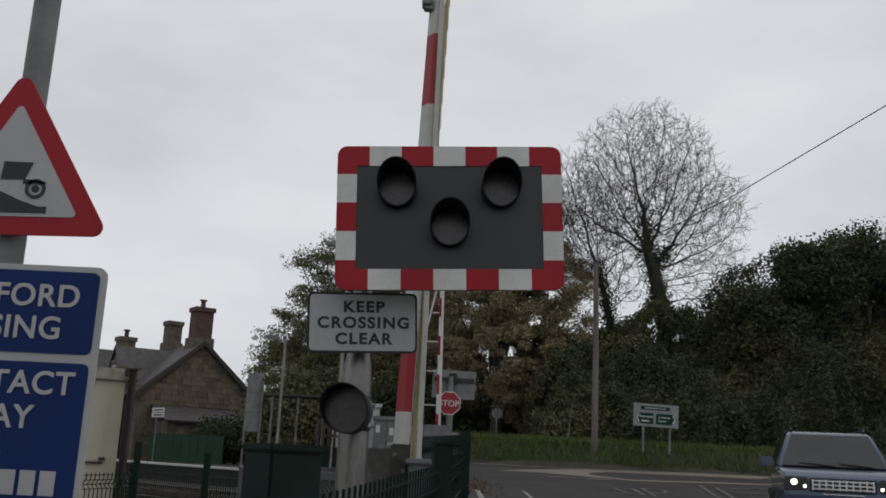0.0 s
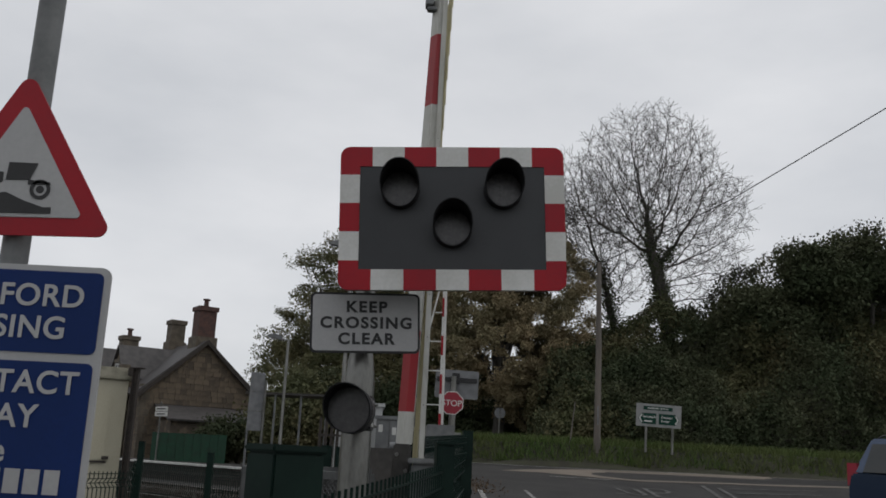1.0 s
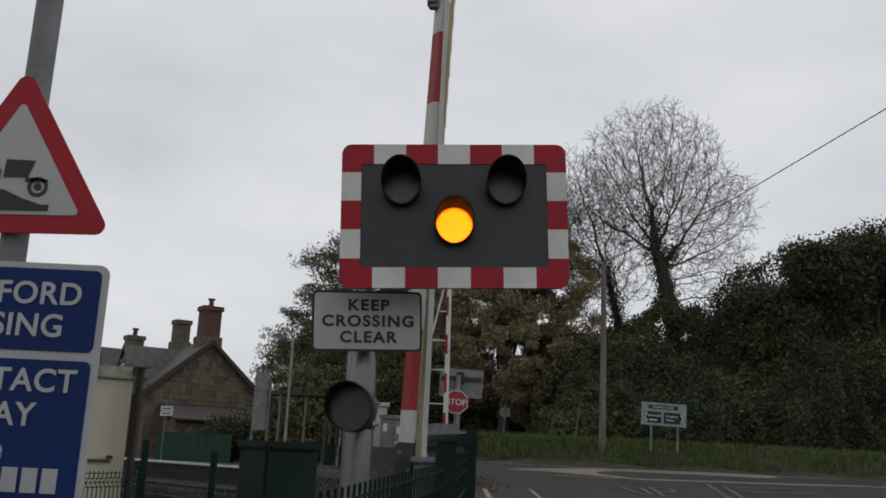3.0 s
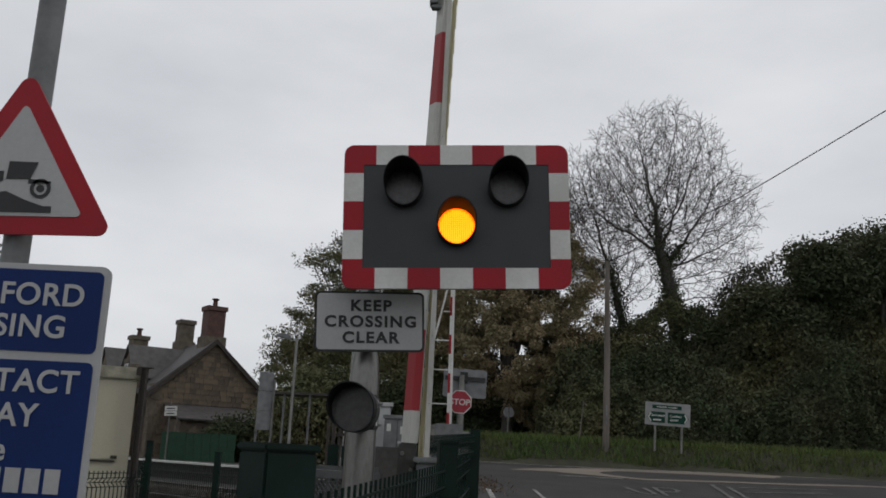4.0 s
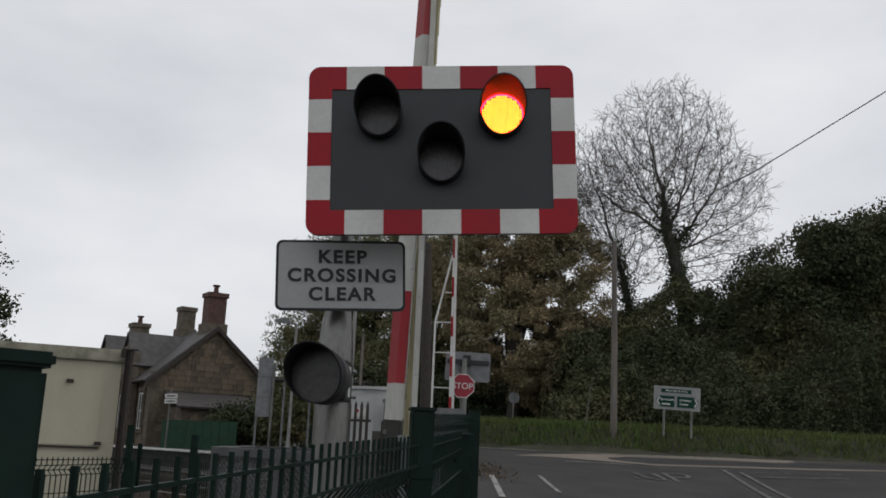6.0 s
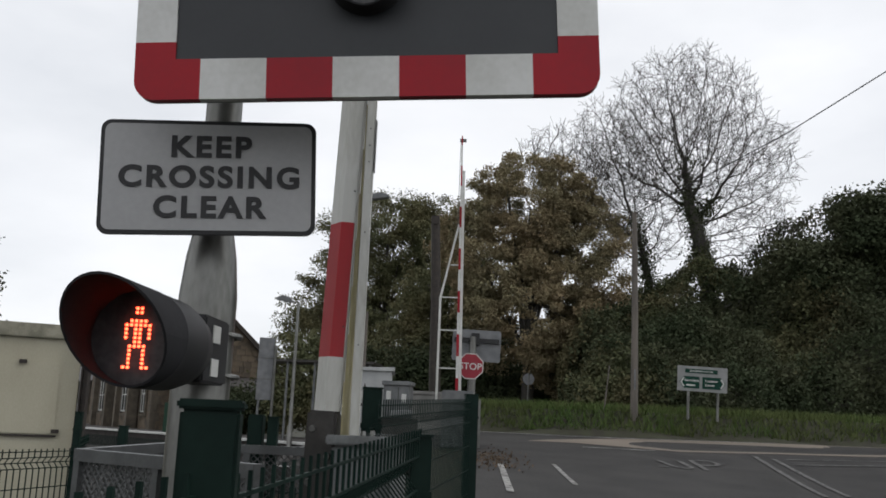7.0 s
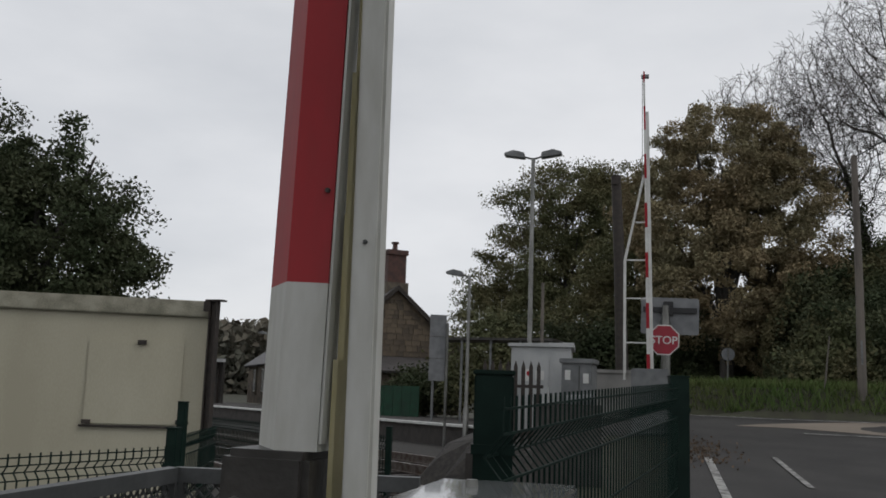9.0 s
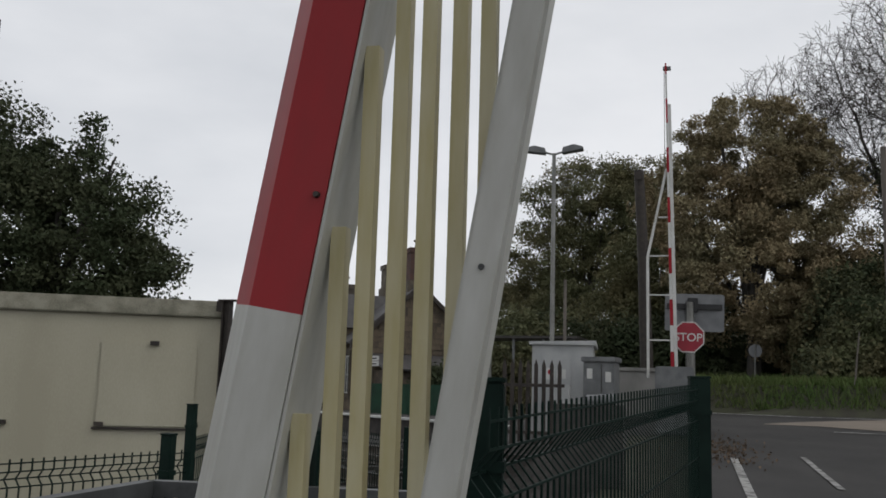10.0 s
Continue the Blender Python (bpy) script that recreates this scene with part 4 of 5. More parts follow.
bm = bmesh.new(); tube(bm, [(-0.16, 0, fb_top - 0.1), (-0.16, 0, fb_top - 2.2)], [0.006, 0.006], 6); part("stay", bm, GALV, fb)

fs = thing("far_crossing_signal", pose(0.5, 23.6, 1.29), "back of the far crossing signal on a steel post", "traffic signal")
bm = bmesh.new(); tube(bm, [(0, 0, 0), (0, 0, 1.9), (0, 0, 2.35)], [0.085, 0.085, 0.06], 16); part("post", bm, GALV, fs, smooth=True)
bm = bmesh.new(); prism(bm, rounded(1.08, 0.70, 0.05), 0.1, 0.12); fbk = part("backboard", bm, SIGNG, fs, "plain grey back of the board", at=pose(0.08, 0, 2.16, 0, 1.5))
bm = bmesh.new(); box(bm, -0.5, 0.5, 0.04, 0.098, 0.06, 0.16); part("rail", bm, BLACK, fbk)
bm = bmesh.new(); box(bm, -0.13, 0.06, 0.0, 0.097, 0.0, 0.27); part("junction", bm, BLACK, fbk, bevel=0.01)
stop = thing("stop_sign", pose(0.46, 22.75, 2.93, 0, 1.5, 0), "red octagonal stop sign with white lettering", "road sign")
bm = bmesh.new(); prism(bm, disc(0.295, 8, a0=math.pi / 8), 0, 0.01); part("border", bm, WHITE, stop)
bm = bmesh.new(); prism(bm, disc(0.273, 8, a0=math.pi / 8), -0.004, 0); part("face", bm, STOPRED, stop)
words("lettering", "STOP", 0.14, WHITE, stop, pose(0, -0.007, -0.070), 0.0015)
bm = bmesh.new(); tube(bm, [(0, 0.06, 0.2), (0, 0.06, -1.9)], [0.04, 0.04], 12); part("post", bm, GALV, stop)
lowbox = thing("signal_post_guard", pose(0.6, 22.4, 1.23), "galvanised steel post sleeve", "post")
bm = bmesh.new(); box(bm, -0.08, 0.1, -0.06, 0.06, 0, 1.0); part("sleeve", bm, GALV, lowbox, bevel=0.01)

hutw = thing("white_hut", pose(-1.64, 21.7, 0.9, 0, 0, 4), "white flat-roofed lineside hut", "hut")
bm = bmesh.new(); box(bm, -0.52, 0.52, 0, 1.6, 0, 1.8); part("wall", bm, HUTW, hutw, bevel=0.01)
bm = bmesh.new(); prism(bm, [(-0.57, 1.8), (0.57, 1.8), (0.57, 1.88), (-0.57, 1.85)], -0.06, 1.66); part("roof", bm, HUTW, hutw)
bm = bmesh.new(); box(bm, -0.35, 0.15, -0.03, -0.004, 0.1, 1.62); door = part("door", bm, HUTW, hutw, bevel=0.006)
bm = bmesh.new(); box(bm, -0.28, -0.13, -0.036, -0.031, 1.2, 1.4); box(bm, -0.09, 0.06, -0.036, -0.031, 1.22, 1.38); part("notice", bm, WHITE, door)
bm = bmesh.new(); prism(bm, disc(0.045, 16, -0.2, 1.33), -0.039, -0.0365); part("notice_mark", bm, RED, door)
cab = thing("grey_cabinet", pose(-0.9, 20.85, 0.97, 0, 0, -6), "grey steel trackside cabinet with sloped top", "cabinet")
bm = bmesh.new(); box(bm, -0.3, 0.2, 0, 0.5, 0, 1.42); part("body", bm, GREYP, cab, bevel=0.012)
bm = bmesh.new(); box(bm, -0.33, 0.23, -0.05, 0.54, 1.42, 1.5); part("roof", bm, GREYP, cab, bevel=0.01)
bm = bmesh.new(); box(bm, -0.01, 0.0, -0.012, -0.003, 0.1, 1.38); part("door_seam", bm, DARKST, cab)
for x, z in ((-0.24, 1.15), (0.06, 1.1)):
    bm = bmesh.new(); box(bm, x, x + 0.09, -0.012, -0.004, z, z + 0.16); part("notice", bm, WHITE, cab)
cab2 = thing("small_cabinet", pose(-1.52, 20.6, 0.95), "small pale grey meter cabinet", "cabinet")
bm = bmesh.new(); box(bm, -0.18, 0.12, 0, 0.3, 0.35, 1.05); part("body", bm, HUTW, cab2, bevel=0.01)
for x in (-0.15, 0.07):
    bm = bmesh.new(); box(bm, x, x + 0.04, 0.1, 0.16, 0, 0.36); part("leg", bm, GALV, cab2)
pal = thing("palisade_fence", pose(-2.25, 19.6, 0.85), "weathered grey palisade fence with pointed pales", "fence")
bm = bmesh.new(); prism(bm, [(-0.03, 0), (0.03, 0), (0.03, 1.42), (0.0, 1.52), (-0.03, 1.42)], -0.012, 0.012)
pale = finish("pale", bm, RUST)
for i in range(8):
    ob = new("pale", pale); ob.parent = pal; ob.matrix_basis = pose(i * 0.115, 0.03 * i, 0, 0, 0, 3)
bm = bmesh.new(); box(bm, -0.05, 0.9, 0.02, 0.05, 0.4, 0.45); part("rail", bm, RUST, pal)
bm = bmesh.new(); box(bm, -0.05, 0.9, 0.02, 0.05, 1.1, 1.15); part("rail", bm, RUST, pal)
kerb = thing("cable_trough", Matrix(), "pale concrete kerb beside the track", "kerb")
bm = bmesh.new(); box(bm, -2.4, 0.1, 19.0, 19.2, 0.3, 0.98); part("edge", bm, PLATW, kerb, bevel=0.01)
wall = thing("low_wall", pose(-0.25, 26.0, 1.4), "low pale rendered wall behind the barrier", "wall")
bm = bmesh.new(); box(bm, -0.8, 0.35, 0, 0.25, -0.1, 1.0); part("body", bm, CONC, wall, bevel=0.02)
bm = bmesh.new(); box(bm, -0.85, 0.4, -0.03, 0.28, 1.0, 1.08); part("coping", bm, CONC, wall, bevel=0.01)
cv = thing("covered_bin", pose(-0.75, 15.8, 0.72), "grey plastic covered trough beside the track", "trough")
bm = bmesh.new(); tube(bm, [(0.1, 0.05, 1.06), (0.4, 0.1, 1.08)], [0.06, 0.06], 12); part("cover", bm, GREYP, cv, smooth=True)
bm = bmesh.new(); box(bm, -0.25, 0.5, -0.08, 0.1, 0, 1.02); part("base", bm, DARKST, cv)

# dark timber shelter along the platform ramp
sh = thing("cycle_shelter", pose(-6.3, 35.7, 0.93, 0, 0, -6), "dark open shelter with a flat roof on thin posts", "shelter")
bm = bmesh.new(); box(bm, -0.7, 3.5, -0.2, 1.4, 2.72, 2.8); part("roof", bm, DARKST, sh)
for i in range(5):
    bm = bmesh.new(); box(bm, -0.6 + 0.98 * i, -0.53 + 0.98 * i, -0.1, -0.04, 0, 2.72); part("post", bm, GREYP, sh)
gs = thing("track_signal_board", pose(-6.1, 33.1, 1.4, 0, 0, 20), "tall grey backing board on a thin steel post", "signal board")
bm = bmesh.new(); tube(bm, [(0.25, 0, -1.2), (0.25, 0, 2.6)], [0.045, 0.045], 10); part("post", bm, GALV, gs)
for z in (0.85, 1.52, 2.19):
    bm = bmesh.new(); box(bm, -0.28, 0.22, 0.05, 0.09, z, z + 0.66); part("board_section", bm, SIGNG, gs, bevel=0.008)


def street_lamp(x, y, z0, z1, heads, label):
    ob = thing("street_lamp", pose(x, y, z0), label, "street lamp")
    h = z1 - z0
    bm = bmesh.new(); tube(bm, [(0, 0, 0), (0, 0, 1.2), (0, 0, 1.25), (0, 0, h)], [0.085, 0.085, 0.06, 0.045], 12); part("column", bm, GALV, ob, smooth=True)
    for s in heads:
        bm = bmesh.new()
        tube(bm, [(0, 0, h - 0.03), (0.3 * s, 0, h + 0.06)], [0.025, 0.025], 8)
        arm = part("arm", bm, GALV, ob)
        bm = bmesh.new()
        prism(bm, [(0.2 * s, h - 0.02), (0.72 * s, h + 0.06), (0.72 * s, h + 0.13), (0.5 * s, h + 0.2), (0.22 * s, h + 0.13)], -0.12, 0.12)
        part("lantern", bm, GREYP, arm, bevel=0.015)


street_lamp(-5.15, 32.8, 0.25, 5.4, (-1,), "grey platform lamp post with one lantern")
street_lamp(-2.67, 28.0, 1.45, 7.75, (-1, 1), "tall grey lamp post with two lanterns")
street_lamp(-17.5, 55.0, 0.93, 5.6, (-1,), "slim platform lamp post by the house")
street_lamp(-24.0, 62.0, 0.93, 5.4, (-1, 1), "slim platform lamp post far along")
tp = thing("telegraph_pole", pose(4.97, 28.8, gz(5, 28.8) + 0.1), "weathered wooden telegraph pole on the verge", "telegraph pole")
bm = bmesh.new(); tube(bm, [(0, 0, 0), (0.02, 0, 3), (0, 0, 6.2)], [0.108, 0.092, 0.072], 12); part("pole", bm, WOODP, tp, smooth=True)
bm = bmesh.new(); box(bm, -0.02, 0.02, -0.14, -0.12, 1.2, 1.75); part("tag", bm, GREYP, tp)
bm = bmesh.new(); tube(bm, [(0, 0, 6.15), (2.66, -4.8, 7.05), (5.03, -8.8, 8.25), (9.53, -16.05, 11.7)], [0.014] * 4, 6); part("cable", bm, BLACK, tp)
tp3 = thing("telegraph_pole", pose(-0.62, 33.0, gz(-0.62, 33) + verge(-0.62, 33)), "thick dark weathered pole before the oak trees", "telegraph pole")
bm = bmesh.new(); tube(bm, [(0, 0, -0.3), (-0.1, 0, 3.5), (-0.22, 0, 6.2)], [0.19, 0.165, 0.14], 12); part("pole", bm, RUST, tp3, smooth=True)
bm = bmesh.new(); box(bm, -0.32, -0.10, -0.2, -0.15, 5.9, 6.1); part("bracket", bm, RUST, tp3)
tp4 = thing("marker_post", pose(-2.55, 29.5, 1.2), "slim dark pole beside the lamp post", "pole")
bm = bmesh.new(); tube(bm, [(0, 0, 0), (0, 0, 3.6)], [0.045, 0.04], 8); part("pole", bm, WOODP, tp4, smooth=True)
stick = thing("verge_marker_post", pose(4.2, 28.95, gz(4.2, 28.95) + verge(4.2, 28.95)), "thin leaning stick standing in the verge grass", "marker post")
bm = bmesh.new(); tube(bm, [(-0.03, 0, -0.1), (0.12, 0, 1.25)], [0.022, 0.016], 8); part("shaft", bm, WOODP, stick, smooth=True)
tp2 = thing("telegraph_pole", pose(-17.2, 25.5, 0.28), "dark wooden pole among the trees", "telegraph pole")
bm = bmesh.new(); tube(bm, [(0, 0, 0), (0, 0, 11)], [0.16, 0.12], 10); part("pole", bm, WOODP, tp2, smooth=True)

ds = thing("direction_sign", pose(6.79, 28.75, 2.24, 0, 1.8, 0), "white direction sign with green panels on two posts", "road sign")
bm = bmesh.new(); box(bm, -0.68, 0.68, 0, 0.03, 0.62, 1.30); face = part("panel", bm, DULLW, ds, bevel=0.004)
bm = bmesh.new()
for x0, x1, z0, z1 in ((-0.47, 0.41, 1.115, 1.225),):
    box(bm, x0, x1, -0.012, -0.003, z0, z1)
prism(bm, [(-0.62, 0.86), (-0.5, 0.7), (-0.08, 0.7), (-0.08, 1.02), (-0.5, 1.02)], -0.012, -0.003)
prism(bm, [(0.62, 0.86), (0.5, 0.7), (0.0, 0.7), (0.0, 1.02), (0.5, 1.02)], -0.012, -0.003)
part("green_panel", bm, GREENS, face)
bm = bmesh.new()
for x0, x1, z0, z1 in ((-0.44, -0.2, 0.76, 0.80),):
    box(bm, x0, x1, -0.016, -0.0125, z0, z1)
for s in (-1, 1):
    prism(bm, [(s * 0.6, 0.86), (s * 0.52, 0.74), (s * 0.485, 0.74), (s * 0.56, 0.86), (s * 0.485, 0.98), (s * 0.52, 0.98)], -0.016, -0.0125)
part("plain_bars", bm, WHITE, face)
for text, x, z, h in (("EGGESFORD STATION", -0.03, 1.148, 0.044), ("Barnstaple", -0.29, 0.885, 0.066), ("Crediton", 0.24, 0.885, 0.066), ("Exeter", 0.20, 0.775, 0.066)):
    words("lettering", text, h, WHITE, face, pose(x, -0.0145, z), 0.001)
for x in (-0.36, 0.44):
    bm = bmesh.new(); tube(bm, [(x, 0.06, -0.15), (x, 0.06, 1.2)], [0.038, 0.038], 10); part("post", bm, GALV, ds)
rs = thing("round_sign", pose(2.71, 39.3, gz(2.7, 39.3) + verge(2.7, 39.3), 0, 2, 0), "grey back of a round road sign on a thin post", "road sign")
bm = bmesh.new(); tube(bm, [(0, 0, -0.2), (0, 0, 1.4)], [0.028, 0.028], 10); part("post", bm, GALV, rs)
bm = bmesh.new(); prism(bm, disc(0.225, 20, 0, 1.18), 0.03, 0.045); part("disc", bm, SIGNG, rs)


# ---- trees ----
def branch_tree(name, base, crown, count, seed, label, trunk_to, tip=0.0075, ivy=0):
    """A bare tree grown towards points scattered in its crown.
    crown: (x, y, z, rx, ry, rz) lobes from the base; trunk_to: points of the bole."""
    rng = np.random.default_rng(seed)
    vol = np.array([c[3] * c[4] * c[5] for c in crown])
    goals = []
    for c, v in zip(crown, vol / vol.sum()):
        k = int(count * v)
        d = rng.normal(size=(k, 3)); d /= np.linalg.norm(d, axis=1)[:, None]
        goals.append(d * rng.uniform(0.02, 1.25, (k, 1)) ** 0.42 * c[3:6] + c[0:3])
    goals = np.concatenate(goals)
    step, kill = 0.25, 0.29
    nodes, parent = [], []
    for (p, q) in zip(trunk_to, trunk_to[1:]):
        n = max(1, int((Vector(q) - Vector(p)).length / step))
        for k in range(n):
            nodes.append(np.array(Vector(p).lerp(Vector(q), k / n)) + rng.normal(size=3) * 0.02)
            parent.append(len(nodes) - 2)
    near = np.zeros(len(goals), int)
    dist = np.full(len(goals), 1e9)

    def see(first):
        new_nodes = np.array(nodes[first:])
        for b in range(0, len(new_nodes), 400):
            d = np.linalg.norm(goals[:, None, :] - new_nodes[None, b:b + 400, :], axis=2)
            m = d.argmin(1)
            dm = d[np.arange(len(goals)), m]
            closer = dm < dist
            dist[closer], near[closer] = dm[closer], m[closer] + first + b
    births = {}
    see(0)
    for turn in range(120):
        live = dist > kill
        if not live.any():
            break
        pulls = {}
        for g in np.nonzero(live)[0]:
            v = goals[g] - nodes[near[g]]
            pulls.setdefault(near[g], []).append(v / np.linalg.norm(v))
        first = len(nodes)
        for k, vs in pulls.items():
            d = np.sum(vs, axis=0)
            back = nodes[k] - nodes[parent[k]] if parent[k] >= 0 else np.array((0, 0, step))
            d = d / (np.linalg.norm(d) + 1e-6) + 0.55 * back / (np.linalg.norm(back) + 1e-6) + rng.normal(size=3) * 0.2
            p = nodes[k] + step * d / np.linalg.norm(d)
            births[k] = births.get(k, 0) + 1
            if births[k] <= 3:
                nodes.append(p); parent.append(k)
        see(first)
        dist[(turn > 60) & (dist > 1.5)] = 0 if turn > 60 else 1e9
    n0 = len(nodes)
    kids = np.zeros(n0, int)
    for q in parent[1:]:
        kids[q] += 1
    # short twigs all along the thin wood
    for k in range(n0):
        if kids[k] <= 1 and k > 30:
            back = nodes[k] - nodes[parent[k]]
            back = back / (np.linalg.norm(back) + 1e-6)
            for _ in range(1 if kids[k] else 4):
                d = back + rng.normal(size=3) * 0.6 + (0, 0, 0.2)
                d /= np.linalg.norm(d)
                q, last = nodes[k], k
                for _ in range(3):
                    q = q + d * rng.uniform(0.12, 0.27)
                    d = d + rng.normal(size=3) * 0.3; d /= np.linalg.norm(d)
                    nodes.append(q); parent.append(last); last = len(nodes) - 1
    area = np.full(len(nodes), 0.0)
    for k in range(len(nodes) - 1, 0, -1):
        area[k] = max(area[k], tip ** 2.75)
        area[parent[k]] += area[k]
    rad = np.maximum(tip, area ** (1 / 2.75) * np.clip(0.6 + area ** (1 / 2.75) * 4.6, 0.65, 2.5))
    rad = rad * (1 + 0.4 * np.clip((rad - 0.06) / 0.06, 0, 1))
    stores = ([], []), ([], [])
    for k in range(1, len(nodes)):
        a, b = Vector(nodes[parent[k]]), Vector(nodes[k])
        r0, r1 = min(rad[parent[k]], rad[k] * 1.35), rad[k]
        verts, faces = stores[0 if r1 > 0.045 else 1]
        sides = 10 if r1 > 0.1 else 6 if r1 > 0.04 else 3
        d = (b - a).normalized()
        u = d.orthogonal().normalized()
        w = d.cross(u)
        i0 = len(verts)
        b = b + d * r1 * 0.4
        for c, r in ((a, r0), (b, r1)):
            for m in range(sides):
                t = math.tau * m / sides
                verts.append(tuple(c + (u * math.cos(t) + w * math.sin(t)) * r))
        for m in range(sides):
            faces.append((i0 + m, i0 + (m + 1) % sides, i0 + sides + (m + 1) % sides, i0 + sides + m))
    ob = thing(name, pose(*base), label, "tree")
    for nm, (verts, faces) in zip(("trunk", "branchwork"), stores):
        raw(nm, verts, faces, BARK, kind="stuff" if nm != "trunk" else "", smooth=True).parent = ob
    if ivy:
        bole = np.array([nodes[k] for k in range(n0) if rad[k] > 0.075])
        at = bole[rng.integers(0, len(bole), ivy)]
        keep = rng.uniform(0, 1, ivy) < np.clip(1.75 - (at[:, 2] - bole[:, 2].min()) / 6.0, 0.06, 1)
        at = at[keep] + rng.normal(size=(int(keep.sum()), 3)) * (0.26, 0.26, 0.2)
        leaf_mesh("ivy", at, 0.06, LEAF_D, rng, ob)
    return ob


def leafy_tree(name, base, blobs, count, size, material, seed, label, trunk=0.3, gaps=0.45, clump=0.29):
    """blobs: (x, y, z, rx, ry, rz) of the crown's masses, from the base."""
    rng = np.random.default_rng(seed)
    ob = thing(name, pose(*base), label, "tree")
    bm = bmesh.new()
    top = max(b[2] for b in blobs)
    tube(bm, [(0, 0, -0.6), (0.1, 0, top * 0.35), (-0.05, 0.1, top * 0.7), (0, 0, top)], [trunk, trunk * 0.75, trunk * 0.5, trunk * 0.15], 10)
    rnd = random.Random(seed)
    for b in blobs:
        for k in range(3):
            z = top * rnd.uniform(0.25, 0.6)
            e = Vector((b[0] + rnd.uniform(-.5, .5) * b[3], b[1] + rnd.uniform(-.5, .5) * b[4], b[2] + rnd.uniform(-.1, .6) * b[5]))
            s = Vector((0, 0, z))
            tube(bm, [s, s.lerp(e, 0.5) + Vector((0, 0, 0.2)), e], [trunk * 0.35, trunk * 0.2, 0.03], 6)
    part("trunk", bm, BARK, ob)
    pts = []
    vol = np.array([b[3] * b[4] * b[5] for b in blobs]); vol = vol / vol.sum()
    for b, v in zip(blobs, vol):
        n_cl = max(16, int(430 * v * len(blobs) / 3))
        d = rng.normal(size=(n_cl, 3)); d /= np.linalg.norm(d, axis=1)[:, None]
        rad = rng.uniform(0.35, 1.05, (n_cl, 1)) ** 0.6
        c = d * rad * b[3:6] + b[0:3]
        m = int(count * v / n_cl) + 1
        for q in c:
            k = int(m * rng.uniform(gaps, 1.6))
            off = np.clip(rng.normal(size=(k, 3)), -1.7, 1.7)
            pts.append(q + off * (clump, clump, clump * 0.62) * rng.uniform(0.55, 1.4))
    leaf_mesh("crown", np.concatenate(pts), size, material, rng, ob)
    return ob


branch_tree("bare_tree", (10.2, 41.5, 5.6), [(-0.8, 0, 8.9, 3.0, 2.8, 3.2), (1.3, 0.2, 7.4, 2.4, 2.2, 2.3), (-2.8, 0, 7.6, 2.0, 2.0, 2.4), (1.7, -0.3, 4.6, 1.9, 1.6, 1.3)], 4200, 7,
            "tall bare deciduous tree with fine twigs and ivy on its trunk", [(0.1, 0, -1.5), (0, 0, 2.4), (-0.35, 0, 4.2), (-0.7, 0, 5.6)], 0.0072, 14000)
branch_tree("bare_tree", (8.1, 42.5, 5.6), [(-1.2, 0, 6.2, 1.9, 1.8, 3.0), (-2.3, 0, 8.2, 1.2, 1.2, 2.0), (0.2, 0, 4.6, 1.2, 1.2, 1.6)], 1700, 8,
            "slender bare tree beside the tall one", [(0.1, 0, -1.5), (0, 0, 2.0), (-0.5, 0, 4.0)], 0.0072, 6000)
branch_tree("bare_tree", (4.4, 46.0, 4.0), [(0, 0, 8.6, 2.4, 2, 3.0)], 1200, 21, "bare tree behind the oak", [(0, 0, -1), (0, 0, 6)], 0.008)
leafy_tree("oak_tree", (2.8, 41.5, 1.6), [(0, 0, 9.2, 2.7, 2.6, 2.5), (1.9, 0.2, 7.4, 2.4, 2.4, 2.6), (-1.9, 0, 7.0, 2.2, 2.2, 2.4), (0.4, -0.8, 4.6, 3.6, 2.4, 2.6), (2.6, 0, 3.2, 2.4, 2, 2.6)],
           190000, 0.058, LEAF_B, 31, "oak tree with brown autumn leaves behind the road", clump=0.24)
leafy_tree("oak_tree", (-5.4, 66.0, 1.5), [(0.4, 0, 12.6, 4.0, 3.4, 3.0), (-2.7, 0, 8.4, 2.9, 3, 3.6), (3.6, 0, 11.6, 3.6, 3, 3.8), (0.4, -0.8, 5.2, 5.2, 3.4, 4.2), (-3.7, 0.2, 13.2, 1.4, 1.3, 1.1), (-4.6, 0, 5.0, 3.0, 2.6, 4.0)],
           165000, 0.085, LEAF_O, 32, "olive green oak tree behind the lamp post", clump=0.4)
leafy_tree("oak_tree", (-0.6, 47.5, 1.5), [(0, 0, 5.6, 2.6, 2.0, 2.6), (-1.6, 0, 3.2, 2.4, 2.0, 2.4), (1.2, 0, 3.0, 2.6, 2.0, 2.6)],
           60000, 0.07, LEAF_O, 37, "lower oak in the shade between the taller trees", clump=0.3)
leafy_tree("shrub", (-6.3, 43.0, 1.0), [(0, 0, 2.2, 2.0, 2, 2.2), (1.8, -0.6, 1.6, 2.2, 1.6, 1.6)], 16000, 0.09, LEAF_O, 33, "tall olive shrubs beside the platform", 0.12)
leafy_tree("shrub", (-9.3, 46.0, 0.9), [(0, 0, 1.2, 1.9, 1.3, 1.0), (-1.4, -0.3, 0.7, 1.2, 1, 0.7)], 11000, 0.08, LEAF_D, 34, "dark green rounded shrub beside the gable", 0.1)
leafy_tree("dense_tree", (-17.0, 28.5, 0.3), [(0, 0, 5.2, 3.4, 2.6, 3.0), (1.9, -0.4, 3.6, 2.2, 2, 2.2), (-2.8, 0, 6.6, 3.0, 2.6, 3.4), (1.3, 0, 7.0, 0.9, 0.9, 2.2)],
           90000, 0.068, LEAF_D, 35, "dense dark green trees behind the cream hut")
